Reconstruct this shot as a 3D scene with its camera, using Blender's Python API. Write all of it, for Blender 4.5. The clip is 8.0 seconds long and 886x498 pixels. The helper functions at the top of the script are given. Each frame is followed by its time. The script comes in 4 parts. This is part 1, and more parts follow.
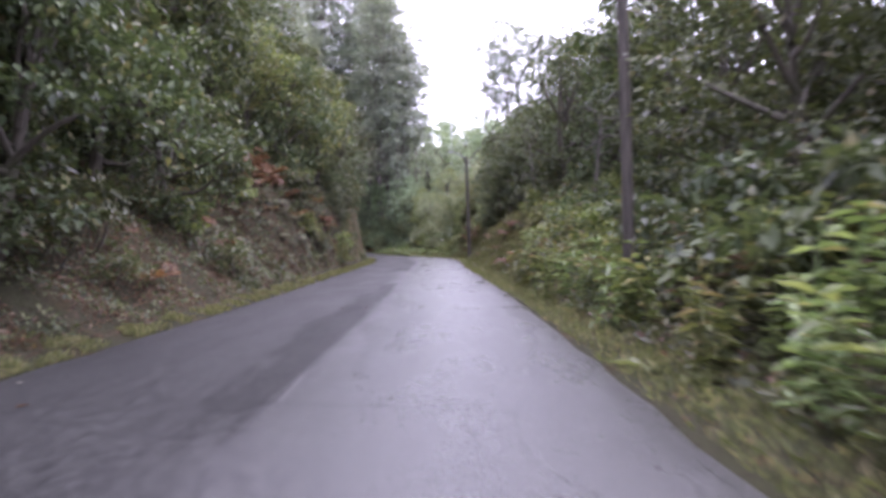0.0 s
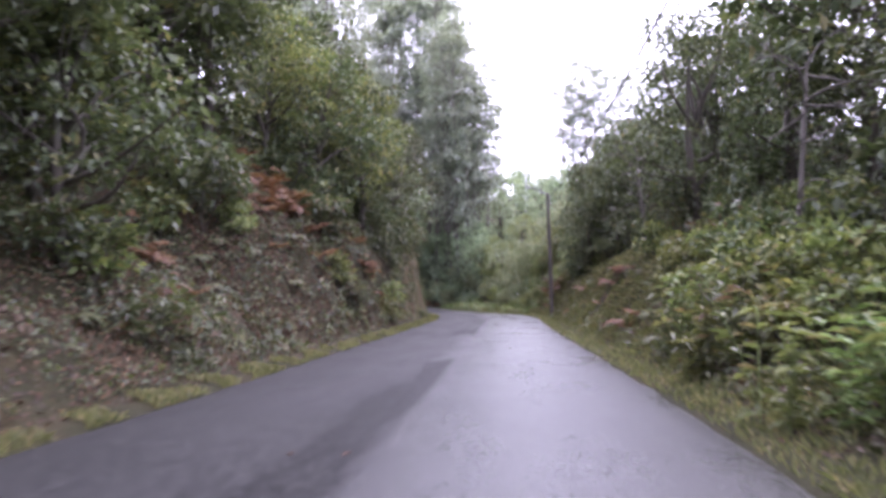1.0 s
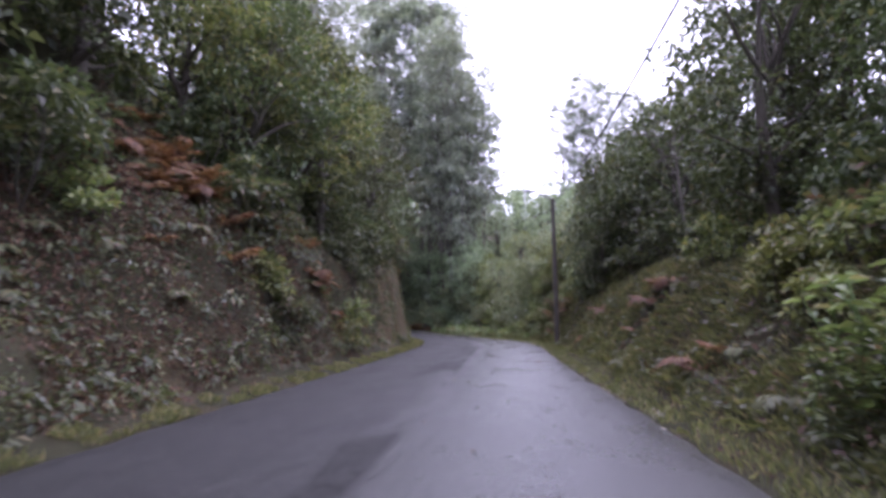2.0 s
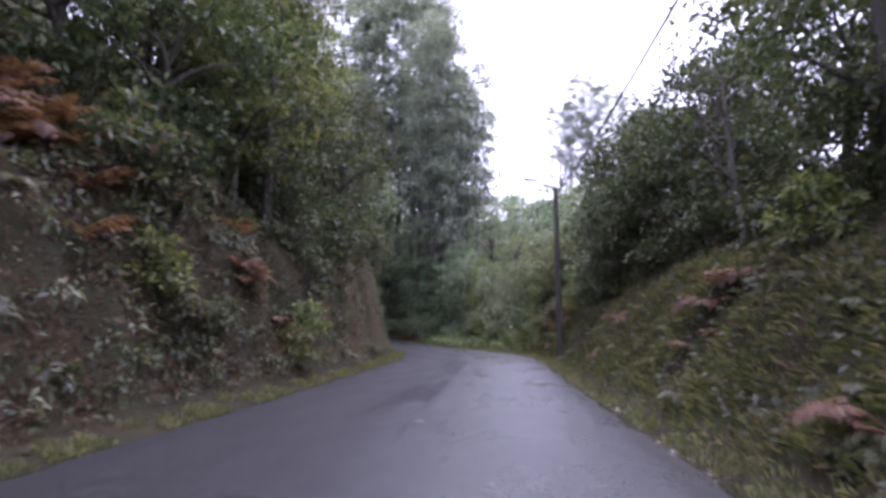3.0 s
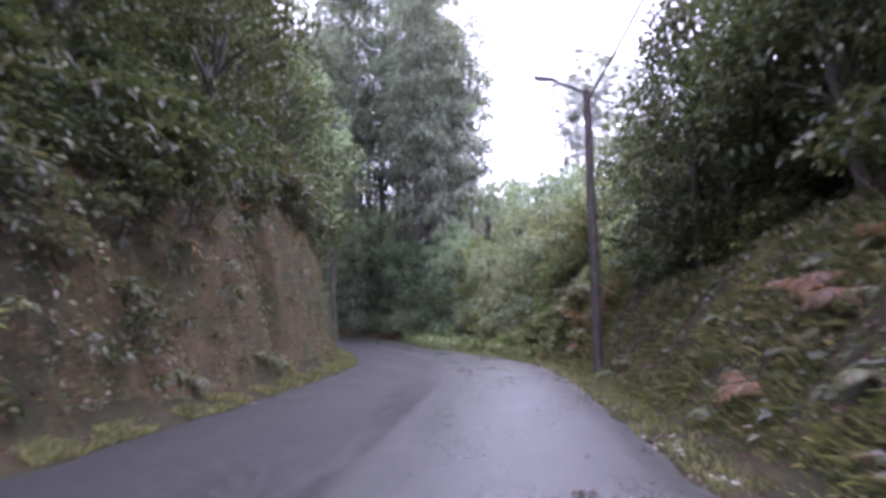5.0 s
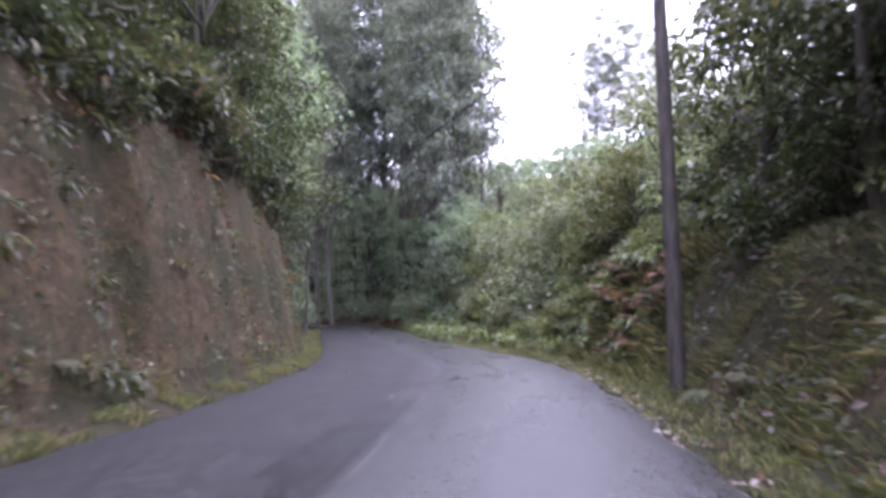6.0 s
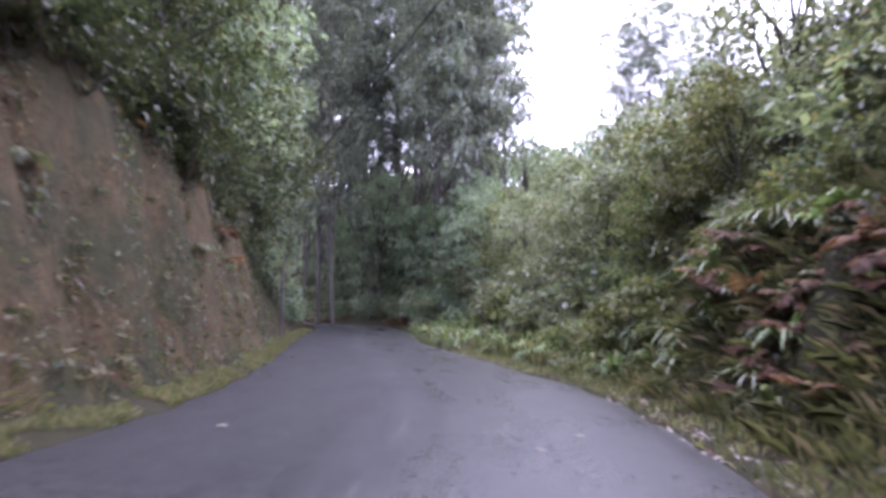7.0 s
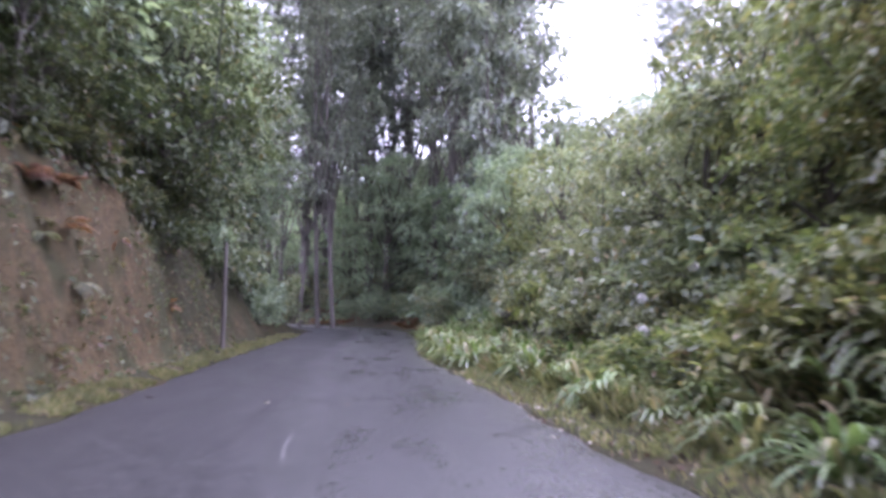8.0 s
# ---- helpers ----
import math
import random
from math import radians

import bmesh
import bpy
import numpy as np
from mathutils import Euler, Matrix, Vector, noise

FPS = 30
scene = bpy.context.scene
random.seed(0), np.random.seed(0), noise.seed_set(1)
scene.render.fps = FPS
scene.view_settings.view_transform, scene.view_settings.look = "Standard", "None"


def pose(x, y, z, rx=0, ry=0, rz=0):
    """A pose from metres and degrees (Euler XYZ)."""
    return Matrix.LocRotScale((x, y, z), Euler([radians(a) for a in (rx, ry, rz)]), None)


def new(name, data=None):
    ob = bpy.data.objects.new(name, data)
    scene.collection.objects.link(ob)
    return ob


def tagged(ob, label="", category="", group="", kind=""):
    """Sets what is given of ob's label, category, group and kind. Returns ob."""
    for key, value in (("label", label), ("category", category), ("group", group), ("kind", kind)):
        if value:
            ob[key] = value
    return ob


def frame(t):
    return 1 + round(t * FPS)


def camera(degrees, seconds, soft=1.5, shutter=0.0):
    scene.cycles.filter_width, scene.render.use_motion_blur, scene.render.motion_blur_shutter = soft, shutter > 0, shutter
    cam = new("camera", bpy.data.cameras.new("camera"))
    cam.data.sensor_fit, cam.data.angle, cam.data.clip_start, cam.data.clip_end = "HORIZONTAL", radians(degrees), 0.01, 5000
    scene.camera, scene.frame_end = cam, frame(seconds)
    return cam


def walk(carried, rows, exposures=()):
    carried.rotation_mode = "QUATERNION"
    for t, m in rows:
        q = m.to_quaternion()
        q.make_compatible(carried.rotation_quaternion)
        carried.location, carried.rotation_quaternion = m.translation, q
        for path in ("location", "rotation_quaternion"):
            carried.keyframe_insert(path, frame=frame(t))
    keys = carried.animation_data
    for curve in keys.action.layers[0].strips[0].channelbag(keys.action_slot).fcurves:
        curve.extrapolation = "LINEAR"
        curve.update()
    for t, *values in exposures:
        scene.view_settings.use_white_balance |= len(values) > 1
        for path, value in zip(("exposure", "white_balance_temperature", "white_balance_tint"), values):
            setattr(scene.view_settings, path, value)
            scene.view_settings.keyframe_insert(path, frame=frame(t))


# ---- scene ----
cam = camera(65.6, 8.0, soft=3.4, shutter=0.35)
METRES, EYE, TILT, LEAN, TURN = 49.0, 1.15, -0.62, 0.6, 0.0
ROWS = [
    (0.0, 0.0, 0.0, 0.002, 0.0, 0.0, -0.0),
    (0.5, -0.0034, 0.0838, 0.0013, 3.96, 0.2, -1.28),
    (1.0, -0.0043, 0.1569, 0.0006, 6.0, 4.6, -0.38),
    (1.5, -0.0047, 0.2212, 0.0, 6.04, 6.09, -0.69),
    (3.0, -0.0065, 0.3693, 0.0, 5.21, 7.32, -1.41),
    (3.5, -0.0067, 0.4182, 0.0, 5.27, 7.26, -0.92),
    (4.0, -0.0064, 0.4711, 0.0, 5.48, 7.03, -0.88),
    (4.5, -0.0065, 0.5278, 0.0, 4.92, 7.37, -0.88),
    (6.0, -0.0077, 0.7155, 0.0, 6.38, 5.95, -0.87),
    (6.5, -0.0101, 0.7804, 0.0, 6.4, 5.86, -0.99),
    (7.0, -0.0125, 0.8484, 0.0, 8.23, 5.85, -1.86),
    (7.5, -0.0157, 0.9225, 0.0, 8.31, 6.07, -2.19),
    (8.0, -0.0222, 0.9993, 0.0, 10.59, 5.79, -1.3),
]
walk(cam, [(t, pose(METRES * x, METRES * y, EYE + METRES * z, 90 + pitch + TILT, roll + LEAN, yaw + TURN))
           for t, x, y, z, yaw, pitch, roll in ROWS], [(t, stops, kelvin, tint) for t, stops, kelvin, tint in (
               (0.0, 1.67, 5850, 36), (0.5, 1.83, 5850, 37), (1.0, 1.84, 5800, 38), (1.5, 1.34, 5700, 38), (3.0, 1.16, 5560, 39), (3.5, 1.0, 5510, 40),
               (4.0, 1.33, 5510, 40), (4.5, 1.53, 5560, 40), (6.0, 1.88, 5560, 40), (6.5, 1.9, 5560, 39), (7.0, 1.86, 5520, 41), (7.5, 1.79, 5610, 40), (8.0, 2.17, 5500, 43))])

# ---- world and light: a rainy, overcast day ----
SUN_UP, SUN_ROUND = 62.0, 20.0
world = bpy.data.worlds.new("overcast")
scene.world = world
world.use_nodes = True
wn, wl = world.node_tree.nodes, world.node_tree.links
sky = wn.new("ShaderNodeTexSky")
sky.sky_type, sky.sun_disc = "NISHITA", False
sky.sun_elevation, sky.sun_rotation = radians(SUN_UP), radians(SUN_ROUND)
sky.air_density, sky.dust_density = 1.0, 4.0
cloud = wn.new("ShaderNodeMix")
cloud.data_type = "RGBA"
cloud.inputs[0].default_value = 0.85
cloud.inputs[7].default_value = (11.6, 11.8, 12.4, 1)
wl.new(sky.outputs[0], cloud.inputs[6])
wl.new(cloud.outputs[2], wn["Background"].inputs[0])
wn["Background"].inputs[1].default_value = 0.12
sun = new("sun", bpy.data.lights.new("sun", "SUN"))
sun.data.energy, sun.data.angle, sun.data.color = 0.7, radians(40), (1.0, 0.97, 0.93)
sun.matrix_world = pose(0, 0, 60, 90 - SUN_UP, 0, 180 - SUN_ROUND)


# The plan below is drawn in units of PLAN metres; the last lines of the script bring it to metres.
PLAN = 0.7


# ---- materials ----
class Nodes:
    """A node material with a Principled shader and short ways to add nodes."""

    def __init__(self, name):
        self.mat = bpy.data.materials.new(name)
        self.mat.use_nodes = True
        self.tree = self.mat.node_tree
        self.bsdf = self.tree.nodes["Principled BSDF"]
        self.place = self.add("ShaderNodeTexCoord").outputs["Object"]
        plan = self.add("ShaderNodeVectorMath")
        plan.operation = "SCALE"
        plan.inputs["Scale"].default_value = 1 / PLAN
        self.put(self.add("ShaderNodeNewGeometry").outputs["Position"], plan.inputs[0])
        self.world = plan.outputs[0]

    def add(self, kind):
        return self.tree.nodes.new(kind)

    def put(self, source, socket):
        if isinstance(source, (int, float, tuple)):
            socket.default_value = source
        else:
            self.tree.links.new(source, socket)

    def noise(self, scale, detail=3.0, rough=0.55, at=None, warp=0.0):
        n = self.add("ShaderNodeTexNoise")
        self.put(at or self.world, n.inputs["Vector"])
        n.inputs["Scale"].default_value, n.inputs["Detail"].default_value = scale, detail
        n.inputs["Roughness"].default_value, n.inputs["Distortion"].default_value = rough, warp
        return n.outputs["Fac"]

    def ramp(self, fac, *stops):
        r = self.add("ShaderNodeValToRGB")
        while len(r.color_ramp.elements) < len(stops):
            r.color_ramp.elements.new(0.5)
        for e, (at, c) in zip(r.color_ramp.elements, stops):
            e.position = at
            e.color = (*c, 1) if isinstance(c, tuple) else (c, c, c, 1)
        self.put(fac, r.inputs[0])
        return r.outputs[0]

    def mix(self, fac, a, b, how="MIX"):
        m = self.add("ShaderNodeMix")
        m.data_type, m.blend_type = "RGBA", how
        self.put(fac, m.inputs[0])
        for value, socket in ((a, m.inputs[6]), (b, m.inputs[7])):
            self.put((*value, 1) if isinstance(value, tuple) and len(value) == 3 else value, socket)
        return m.outputs[2]

    def maths(self, how, a, b=0.0, c=0.0):
        m = self.add("ShaderNodeMath")
        m.operation = how
        for value, socket in zip((a, b, c), m.inputs):
            self.put(value, socket)
        return m.outputs[0]

    def bump(self, height, strength, distance):
        b = self.add("ShaderNodeBump")
        b.inputs["Strength"].default_value, b.inputs["Distance"].default_value = strength, distance * PLAN
        self.put(height, b.inputs["Height"])
        self.put(b.outputs[0], self.bsdf.inputs["Normal"])

    def done(self, colour, rough, metal=0.0):
        self.put((*colour, 1) if isinstance(colour, tuple) and len(colour) == 3 else colour, self.bsdf.inputs["Base Color"])
        self.put(rough, self.bsdf.inputs["Roughness"])
        self.bsdf.inputs["Metallic"].default_value = metal
        return self.mat


def leaf_material(name, dark, mid, light, odd=None, share=0.05, rough=0.47, thin=0.45, grey=0.72, stray=0.05):
    """Wet leaves: every leaf its own shade, whole plants a shade apart; some light comes through."""
    n = Nodes(name)
    island = n.add("ShaderNodeNewGeometry").outputs["Random Per Island"]
    whole = n.add("ShaderNodeObjectInfo").outputs["Random"]
    c = n.ramp(island, (0.0, dark), (0.55, mid), (1.0, light))
    if odd:
        c = n.mix(n.ramp(n.maths("FRACT", n.maths("MULTIPLY", island, 17.3)), (1 - share - 0.01, 0.0), (1 - share + 0.01, 1.0)), c, odd)
    hsv = n.add("ShaderNodeHueSaturation")
    n.put(n.maths("MULTIPLY_ADD", whole, stray, 0.487 - stray / 2), hsv.inputs["Hue"])
    patch = n.noise(0.35, 2.0)
    n.put(n.maths("ADD", n.maths("MULTIPLY_ADD", whole, 0.4, 0.45), n.maths("MULTIPLY", patch, 0.7)), hsv.inputs["Value"])
    hsv.inputs["Saturation"].default_value = grey
    n.put(c, hsv.inputs["Color"])
    n.done(hsv.outputs[0], n.ramp(island, (0.0, rough - 0.12), (1.0, rough + 0.15)))
    clear = n.add("ShaderNodeBsdfTranslucent")
    n.put(n.mix(1.0, hsv.outputs[0], (1.0, 1.05, 0.6), "MULTIPLY"), clear.inputs[0])
    both = n.add("ShaderNodeMixShader")
    both.inputs[0].default_value = thin
    n.put(n.bsdf.outputs[0], both.inputs[1])
    n.put(clear.outputs[0], both.inputs[2])
    n.put(both.outputs[0], n.tree.nodes["Material Output"].inputs[0])
    return n.mat


def bark_material(name, dark, light, scale=6.0, moss=(0.06, 0.07, 0.03), mossy=0.5):
    n = Nodes(name)
    m = n.add("ShaderNodeMapping")
    n.put(n.world, m.inputs[0])
    m.inputs["Scale"].default_value = (1.0, 1.0, 0.18)
    streak = n.noise(scale, 5.0, 0.65, m.outputs[0])
    c = n.mix(n.ramp(streak, (0.3, 0.0), (0.7, 1.0)), dark, light)
    c = n.mix(n.ramp(n.noise(0.9, 4.0), (1 - mossy, 0.0), (1.05 - mossy + 0.15, 0.8)), c, moss)
    n.bump(streak, 0.6, 0.03)
    return n.done(c, 0.75)


def asphalt_material():
    """Wet worn asphalt in the road's own coordinates: x across from the centre seam, y along."""
    n = Nodes("wet_asphalt")
    lane = n.add("ShaderNodeUVMap").outputs[0]
    split = n.add("ShaderNodeSeparateXYZ")
    n.put(lane, split.inputs[0])
    across_road = split.outputs[0]

    def stretched(along):
        m = n.add("ShaderNodeMapping")
        n.put(lane, m.inputs[0])
        m.inputs["Scale"].default_value = (1.0, along, 1.0)
        return m.outputs[0]

    grain, coarse = n.noise(150.0, 2.0, 0.7), n.noise(30.0, 3.0, 0.65)
    blot = n.noise(0.8, 4.0, 0.6, stretched(0.3))
    streak = n.noise(1.7, 4.0, 0.65, stretched(0.03))
    c = n.mix(n.ramp(grain, (0.32, 0.0), (0.72, 1.0)), (0.026, 0.026, 0.026), (0.098, 0.098, 0.094))
    c = n.mix(n.ramp(coarse, (0.40, 0.6), (0.6, 0.0)), c, (0.022, 0.022, 0.022))
    mid = n.noise(10.0, 5.0, 0.72)
    c = n.mix(n.ramp(streak, (0.4, 0.0), (0.68, 0.5)), c, (0.028, 0.028, 0.029))
    c = n.mix(n.ramp(blot, (0.35, 0.0), (0.75, 0.6)), c, (0.036, 0.035, 0.037))
    # the darker left lane: its colour is darkened for the trees it mirrors
    wander = n.maths("ADD", across_road, n.maths("MULTIPLY_ADD", n.noise(0.35, 3.0, 0.6, stretched(0.6)), 1.2, -0.6))
    tree_mirror = n.ramp(n.maths("MULTIPLY_ADD", wander, 0.2, 0.5), (0.37, 1.0), (0.60, 0.0))
    c = n.mix(n.maths("MULTIPLY", tree_mirror, 0.75), c, (0.017, 0.017, 0.017))
    # a strip of fresh dark patching beside the seam, broken in places
    strip = n.maths("MULTIPLY", n.ramp(n.maths("MULTIPLY_ADD", wander, 0.2, 0.5), (0.18, 0.0), (0.32, 1.0)),
                    n.ramp(n.maths("MULTIPLY_ADD", across_road, 0.2, 0.5), (0.47, 1.0), (0.53, 0.0)))
    strip = n.maths("MULTIPLY", strip, n.ramp(n.noise(0.5, 3.0, 0.6, stretched(0.18)), (0.36, 0.0), (0.50, 0.9)))
    strip = n.maths("MULTIPLY", strip, n.ramp(n.maths("MULTIPLY", split.outputs[1], 0.005), (0.58, 1.0), (0.68, 0.3)))
    c = n.mix(n.maths("MULTIPLY", strip, 0.85), c, (0.012, 0.012, 0.012))
    c = n.mix(n.ramp(mid, (0.45, 0.0), (0.70, 0.55)), c, (0.093, 0.093, 0.089))
    c = n.mix(n.ramp(mid, (0.32, 0.5), (0.48, 0.0)), c, (0.014, 0.014, 0.0145))
    # the seam between the lanes and thin cracks
    seam = n.maths("ABSOLUTE", n.maths("ADD", across_road, n.maths("MULTIPLY_ADD", n.noise(0.5, 4.0, 0.6, stretched(0.5)), 0.5, -0.25)))
    line = n.maths("MULTIPLY", n.ramp(seam, (0.0, 1.0), (0.03, 0.0)), n.ramp(n.noise(0.9, 3.0, 0.6, stretched(0.4)), (0.48, 0.0), (0.62, 0.5)))
    c = n.mix(line, c, (0.17, 0.165, 0.16))
    cells = n.add("ShaderNodeTexVoronoi")
    cells.feature = "DISTANCE_TO_EDGE"
    cells.inputs["Scale"].default_value = 0.32
    n.put(n.mix(0.12, stretched(0.45), n.add("ShaderNodeTexNoise").outputs["Color"]), cells.inputs["Vector"])
    crack = n.maths("MULTIPLY", n.ramp(cells.outputs[0], (0.0, 1.0), (0.012, 0.0)), n.ramp(n.noise(0.3, 2.0, 0.5, lane), (0.5, 0.0), (0.6, 0.8)))
    c = n.mix(crack, c, (0.012, 0.012, 0.012))
    h = n.maths("ADD", n.maths("MULTIPLY", grain, 0.6), n.maths("ADD", coarse, n.maths("MULTIPLY", n.maths("ADD", line, crack), -0.6)))
    n.bump(h, 0.4, 0.012)
    wet = n.maths("ADD", n.maths("ADD", n.maths("MULTIPLY", coarse, 0.14), n.maths("MULTIPLY_ADD", mid, 0.18, -0.08)), n.maths("ADD", n.maths("MULTIPLY", n.ramp(blot, (0.2, 0.0), (0.8, 1.0)), 0.16),
                                                                 n.maths("MULTIPLY_ADD", n.maths("MAXIMUM", tree_mirror, strip), 0.22, 0.14)))
    n.put(n.maths("MULTIPLY_ADD", n.maths("MAXIMUM", n.maths("MULTIPLY", tree_mirror, 0.7), strip), -0.44, 0.5), n.bsdf.inputs["Specular IOR Level"])
    return n.done(c, wet)


def earth_material(name, litter, tone):
    """Damp ochre soil with darker roots and moss; litter: how much dead leaf and moss covers it."""
    n = Nodes(name)
    big, small, fine = n.noise(0.5, 5.0, 0.6), n.noise(3.5, 5.0, 0.65), n.noise(26.0, 4.0, 0.7)
    c = n.mix(n.ramp(small, (0.3, 0.0), (0.7, 1.0)), (0.058, 0.043, 0.020), (0.160, 0.117, 0.052))
    c = n.mix(n.ramp(fine, (0.45, 0.0), (0.8, 0.6)), c, (0.21, 0.155, 0.08))
    c = n.mix(n.ramp(big, (0.62 - litter * 0.3, 0.0), (0.78 - litter * 0.3, 0.85)), c, (0.055, 0.062, 0.024))
    c = n.mix(n.ramp(n.noise(9.0, 4.0), (0.62 - litter * 0.15, 0.0), (0.7, 0.8)), c, (0.05, 0.036, 0.025))
    c = n.mix(1.0, c, (tone, tone, tone), "MULTIPLY")
    n.bump(n.maths("ADD", n.maths("MULTIPLY", small, 2.0), fine), 0.8, 0.08)
    n.bsdf.inputs["Specular IOR Level"].default_value = 0.25
    return n.done(c, 0.9)


def plain_material(name, a, b, rough, metal=0.0, scale=14.0, bump=0.15):
    n = Nodes(name)
    v = n.noise(scale, 4.0)
    c = n.mix(n.ramp(v, (0.3, 0.0), (0.7, 1.0)), a, b)
    n.bump(v, bump, 0.01)
    return n.done(c, rough, metal)


def rock_material():
    """Dark damp stone with brown stains and moss in patches."""
    n = Nodes("damp_rock")
    small, fine = n.noise(5.0, 5.0, 0.65), n.noise(38.0, 4.0, 0.7)
    c = n.mix(n.ramp(small, (0.35, 0.0), (0.68, 1.0)), (0.030, 0.026, 0.020), (0.125, 0.105, 0.080))
    c = n.mix(n.ramp(fine, (0.5, 0.0), (0.8, 0.5)), c, (0.17, 0.15, 0.12))
    c = n.mix(n.ramp(n.noise(2.6, 5.0, 0.7), (0.48, 0.0), (0.58, 0.9)), c, (0.055, 0.064, 0.022))
    n.bump(n.maths("ADD", n.maths("MULTIPLY", small, 2.0), fine), 0.9, 0.06)
    n.bsdf.inputs["Specular IOR Level"].default_value = 0.3
    return n.done(c, 0.72)


ASPHALT = asphalt_material()
EARTH, CLIFF = earth_material("forest_floor", 0.9, 0.6), earth_material("bare_soil", 0.62, 0.82)
LAUREL = leaf_material("laurel_leaves", (0.034, 0.056, 0.017), (0.068, 0.105, 0.030), (0.130, 0.168, 0.052), (0.20, 0.18, 0.05), 0.04, thin=0.35)
BRIGHT = leaf_material("young_leaves", (0.072, 0.114, 0.019), (0.150, 0.204, 0.036), (0.276, 0.300, 0.066), (0.32, 0.27, 0.06), 0.06)
IVY = leaf_material("undergrowth_leaves", (0.044, 0.068, 0.021), (0.091, 0.124, 0.039), (0.169, 0.189, 0.065), (0.17, 0.105, 0.05), 0.14)
# gum and far-wood leaves are lightened: distance haze put into their colour
HAZED_GUM = leaf_material("hazed_gum_leaves", (0.142, 0.175, 0.142), (0.249, 0.300, 0.249), (0.400, 0.450, 0.392), None, 0.05, 0.38, 0.5)
HAZED_WOODS = leaf_material("hazed_far_wood_leaves", (0.121, 0.192, 0.121), (0.213, 0.304, 0.192), (0.345, 0.435, 0.283), None, 0.05, 0.4, 0.5)
# grey-green leaves, their colour lightened further for the haze outside the bend
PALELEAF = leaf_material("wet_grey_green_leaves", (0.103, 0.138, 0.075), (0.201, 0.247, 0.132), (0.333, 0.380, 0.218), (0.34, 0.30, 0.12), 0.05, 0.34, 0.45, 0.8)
GRASS = leaf_material("verge_grass", (0.085, 0.105, 0.022), (0.165, 0.185, 0.040), (0.28, 0.27, 0.085), (0.34, 0.26, 0.11), 0.14, 0.5, grey=0.68)
STRAP = leaf_material("strap_leaves", (0.075, 0.140, 0.024), (0.150, 0.245, 0.042), (0.25, 0.35, 0.08), (0.30, 0.27, 0.09), 0.06, 0.36)
BROWN = leaf_material("dead_bracken", (0.075, 0.034, 0.012), (0.185, 0.084, 0.027), (0.29, 0.150, 0.058), (0.30, 0.20, 0.09), 0.2, 0.6, grey=0.85, stray=0.012)
FERN = leaf_material("fern_fronds", (0.060, 0.085, 0.022), (0.120, 0.145, 0.040), (0.21, 0.22, 0.075), (0.26, 0.17, 0.07), 0.08, 0.5)
LITTER = leaf_material("fallen_leaves", (0.038, 0.021, 0.010), (0.095, 0.050, 0.023), (0.165, 0.092, 0.043), (0.28, 0.21, 0.13), 0.04, 0.7, 0.1, 0.95, 0.015)
PALE = leaf_material("pale_fallen_leaves", (0.22, 0.18, 0.11), (0.40, 0.35, 0.25), (0.58, 0.54, 0.42), None, 0.05, 0.5, 0.1)
PETAL = plain_material("white_petals", (0.72, 0.72, 0.66), (0.85, 0.85, 0.80), 0.5, 0.0, 30.0)
BARK = bark_material("mossy_bark", (0.030, 0.025, 0.018), (0.095, 0.080, 0.062))
GUMBARK = bark_material("gum_bark", (0.065, 0.056, 0.048), (0.19, 0.170, 0.150), 3.5, (0.10, 0.085, 0.065), 0.35)
POLEWOOD = bark_material("weathered_pole", (0.035, 0.030, 0.025), (0.125, 0.108, 0.092), 9.0, (0.055, 0.055, 0.035), 0.3)
STEEL = plain_material("galvanised_steel", (0.42, 0.43, 0.44), (0.55, 0.56, 0.57), 0.42, 0.9)
PAINTED = plain_material("grey_painted_steel", (0.10, 0.10, 0.105), (0.16, 0.16, 0.165), 0.5)
CABLE = plain_material("black_cable", (0.02, 0.02, 0.02), (0.04, 0.04, 0.04), 0.5)
CERAMIC = plain_material("white_porcelain", (0.7, 0.7, 0.68), (0.8, 0.8, 0.78), 0.25)
GLASS = plain_material("lamp_lens", (0.55, 0.57, 0.58), (0.68, 0.70, 0.71), 0.2)
ROCK = rock_material()


# ---- mesh helpers ----
def mesh_of(name, verts, faces, material, smooth=False):
    """A mesh from arrays; the faces are all triangles or all quads."""
    v, f = np.asarray(verts, np.float32), np.asarray(faces, np.int32)
    me = bpy.data.meshes.new(name)
    me.vertices.add(len(v))
    me.vertices.foreach_set("co", v.ravel())
    me.loops.add(f.size)
    me.loops.foreach_set("vertex_index", f.ravel())
    me.polygons.add(len(f))
    me.polygons.foreach_set("loop_start", np.arange(len(f), dtype=np.int32) * f.shape[1])
    if smooth:
        me.polygons.foreach_set("use_smooth", np.ones(len(f), bool))
    me.update(calc_edges=True)
    me.validate()
    me.materials.append(material)
    return me


def part(name, me, parent, label=""):
    ob = new(name, me)
    ob.parent = parent
    return tagged(ob, label)


def thing(name, label, category, group=""):
    ob = new(name)
    ob.empty_display_size = 0.3
    return tagged(ob, label, category, group)


def unit(v):
    return v / np.maximum(np.linalg.norm(v, axis=-1, keepdims=True), 1e-9)


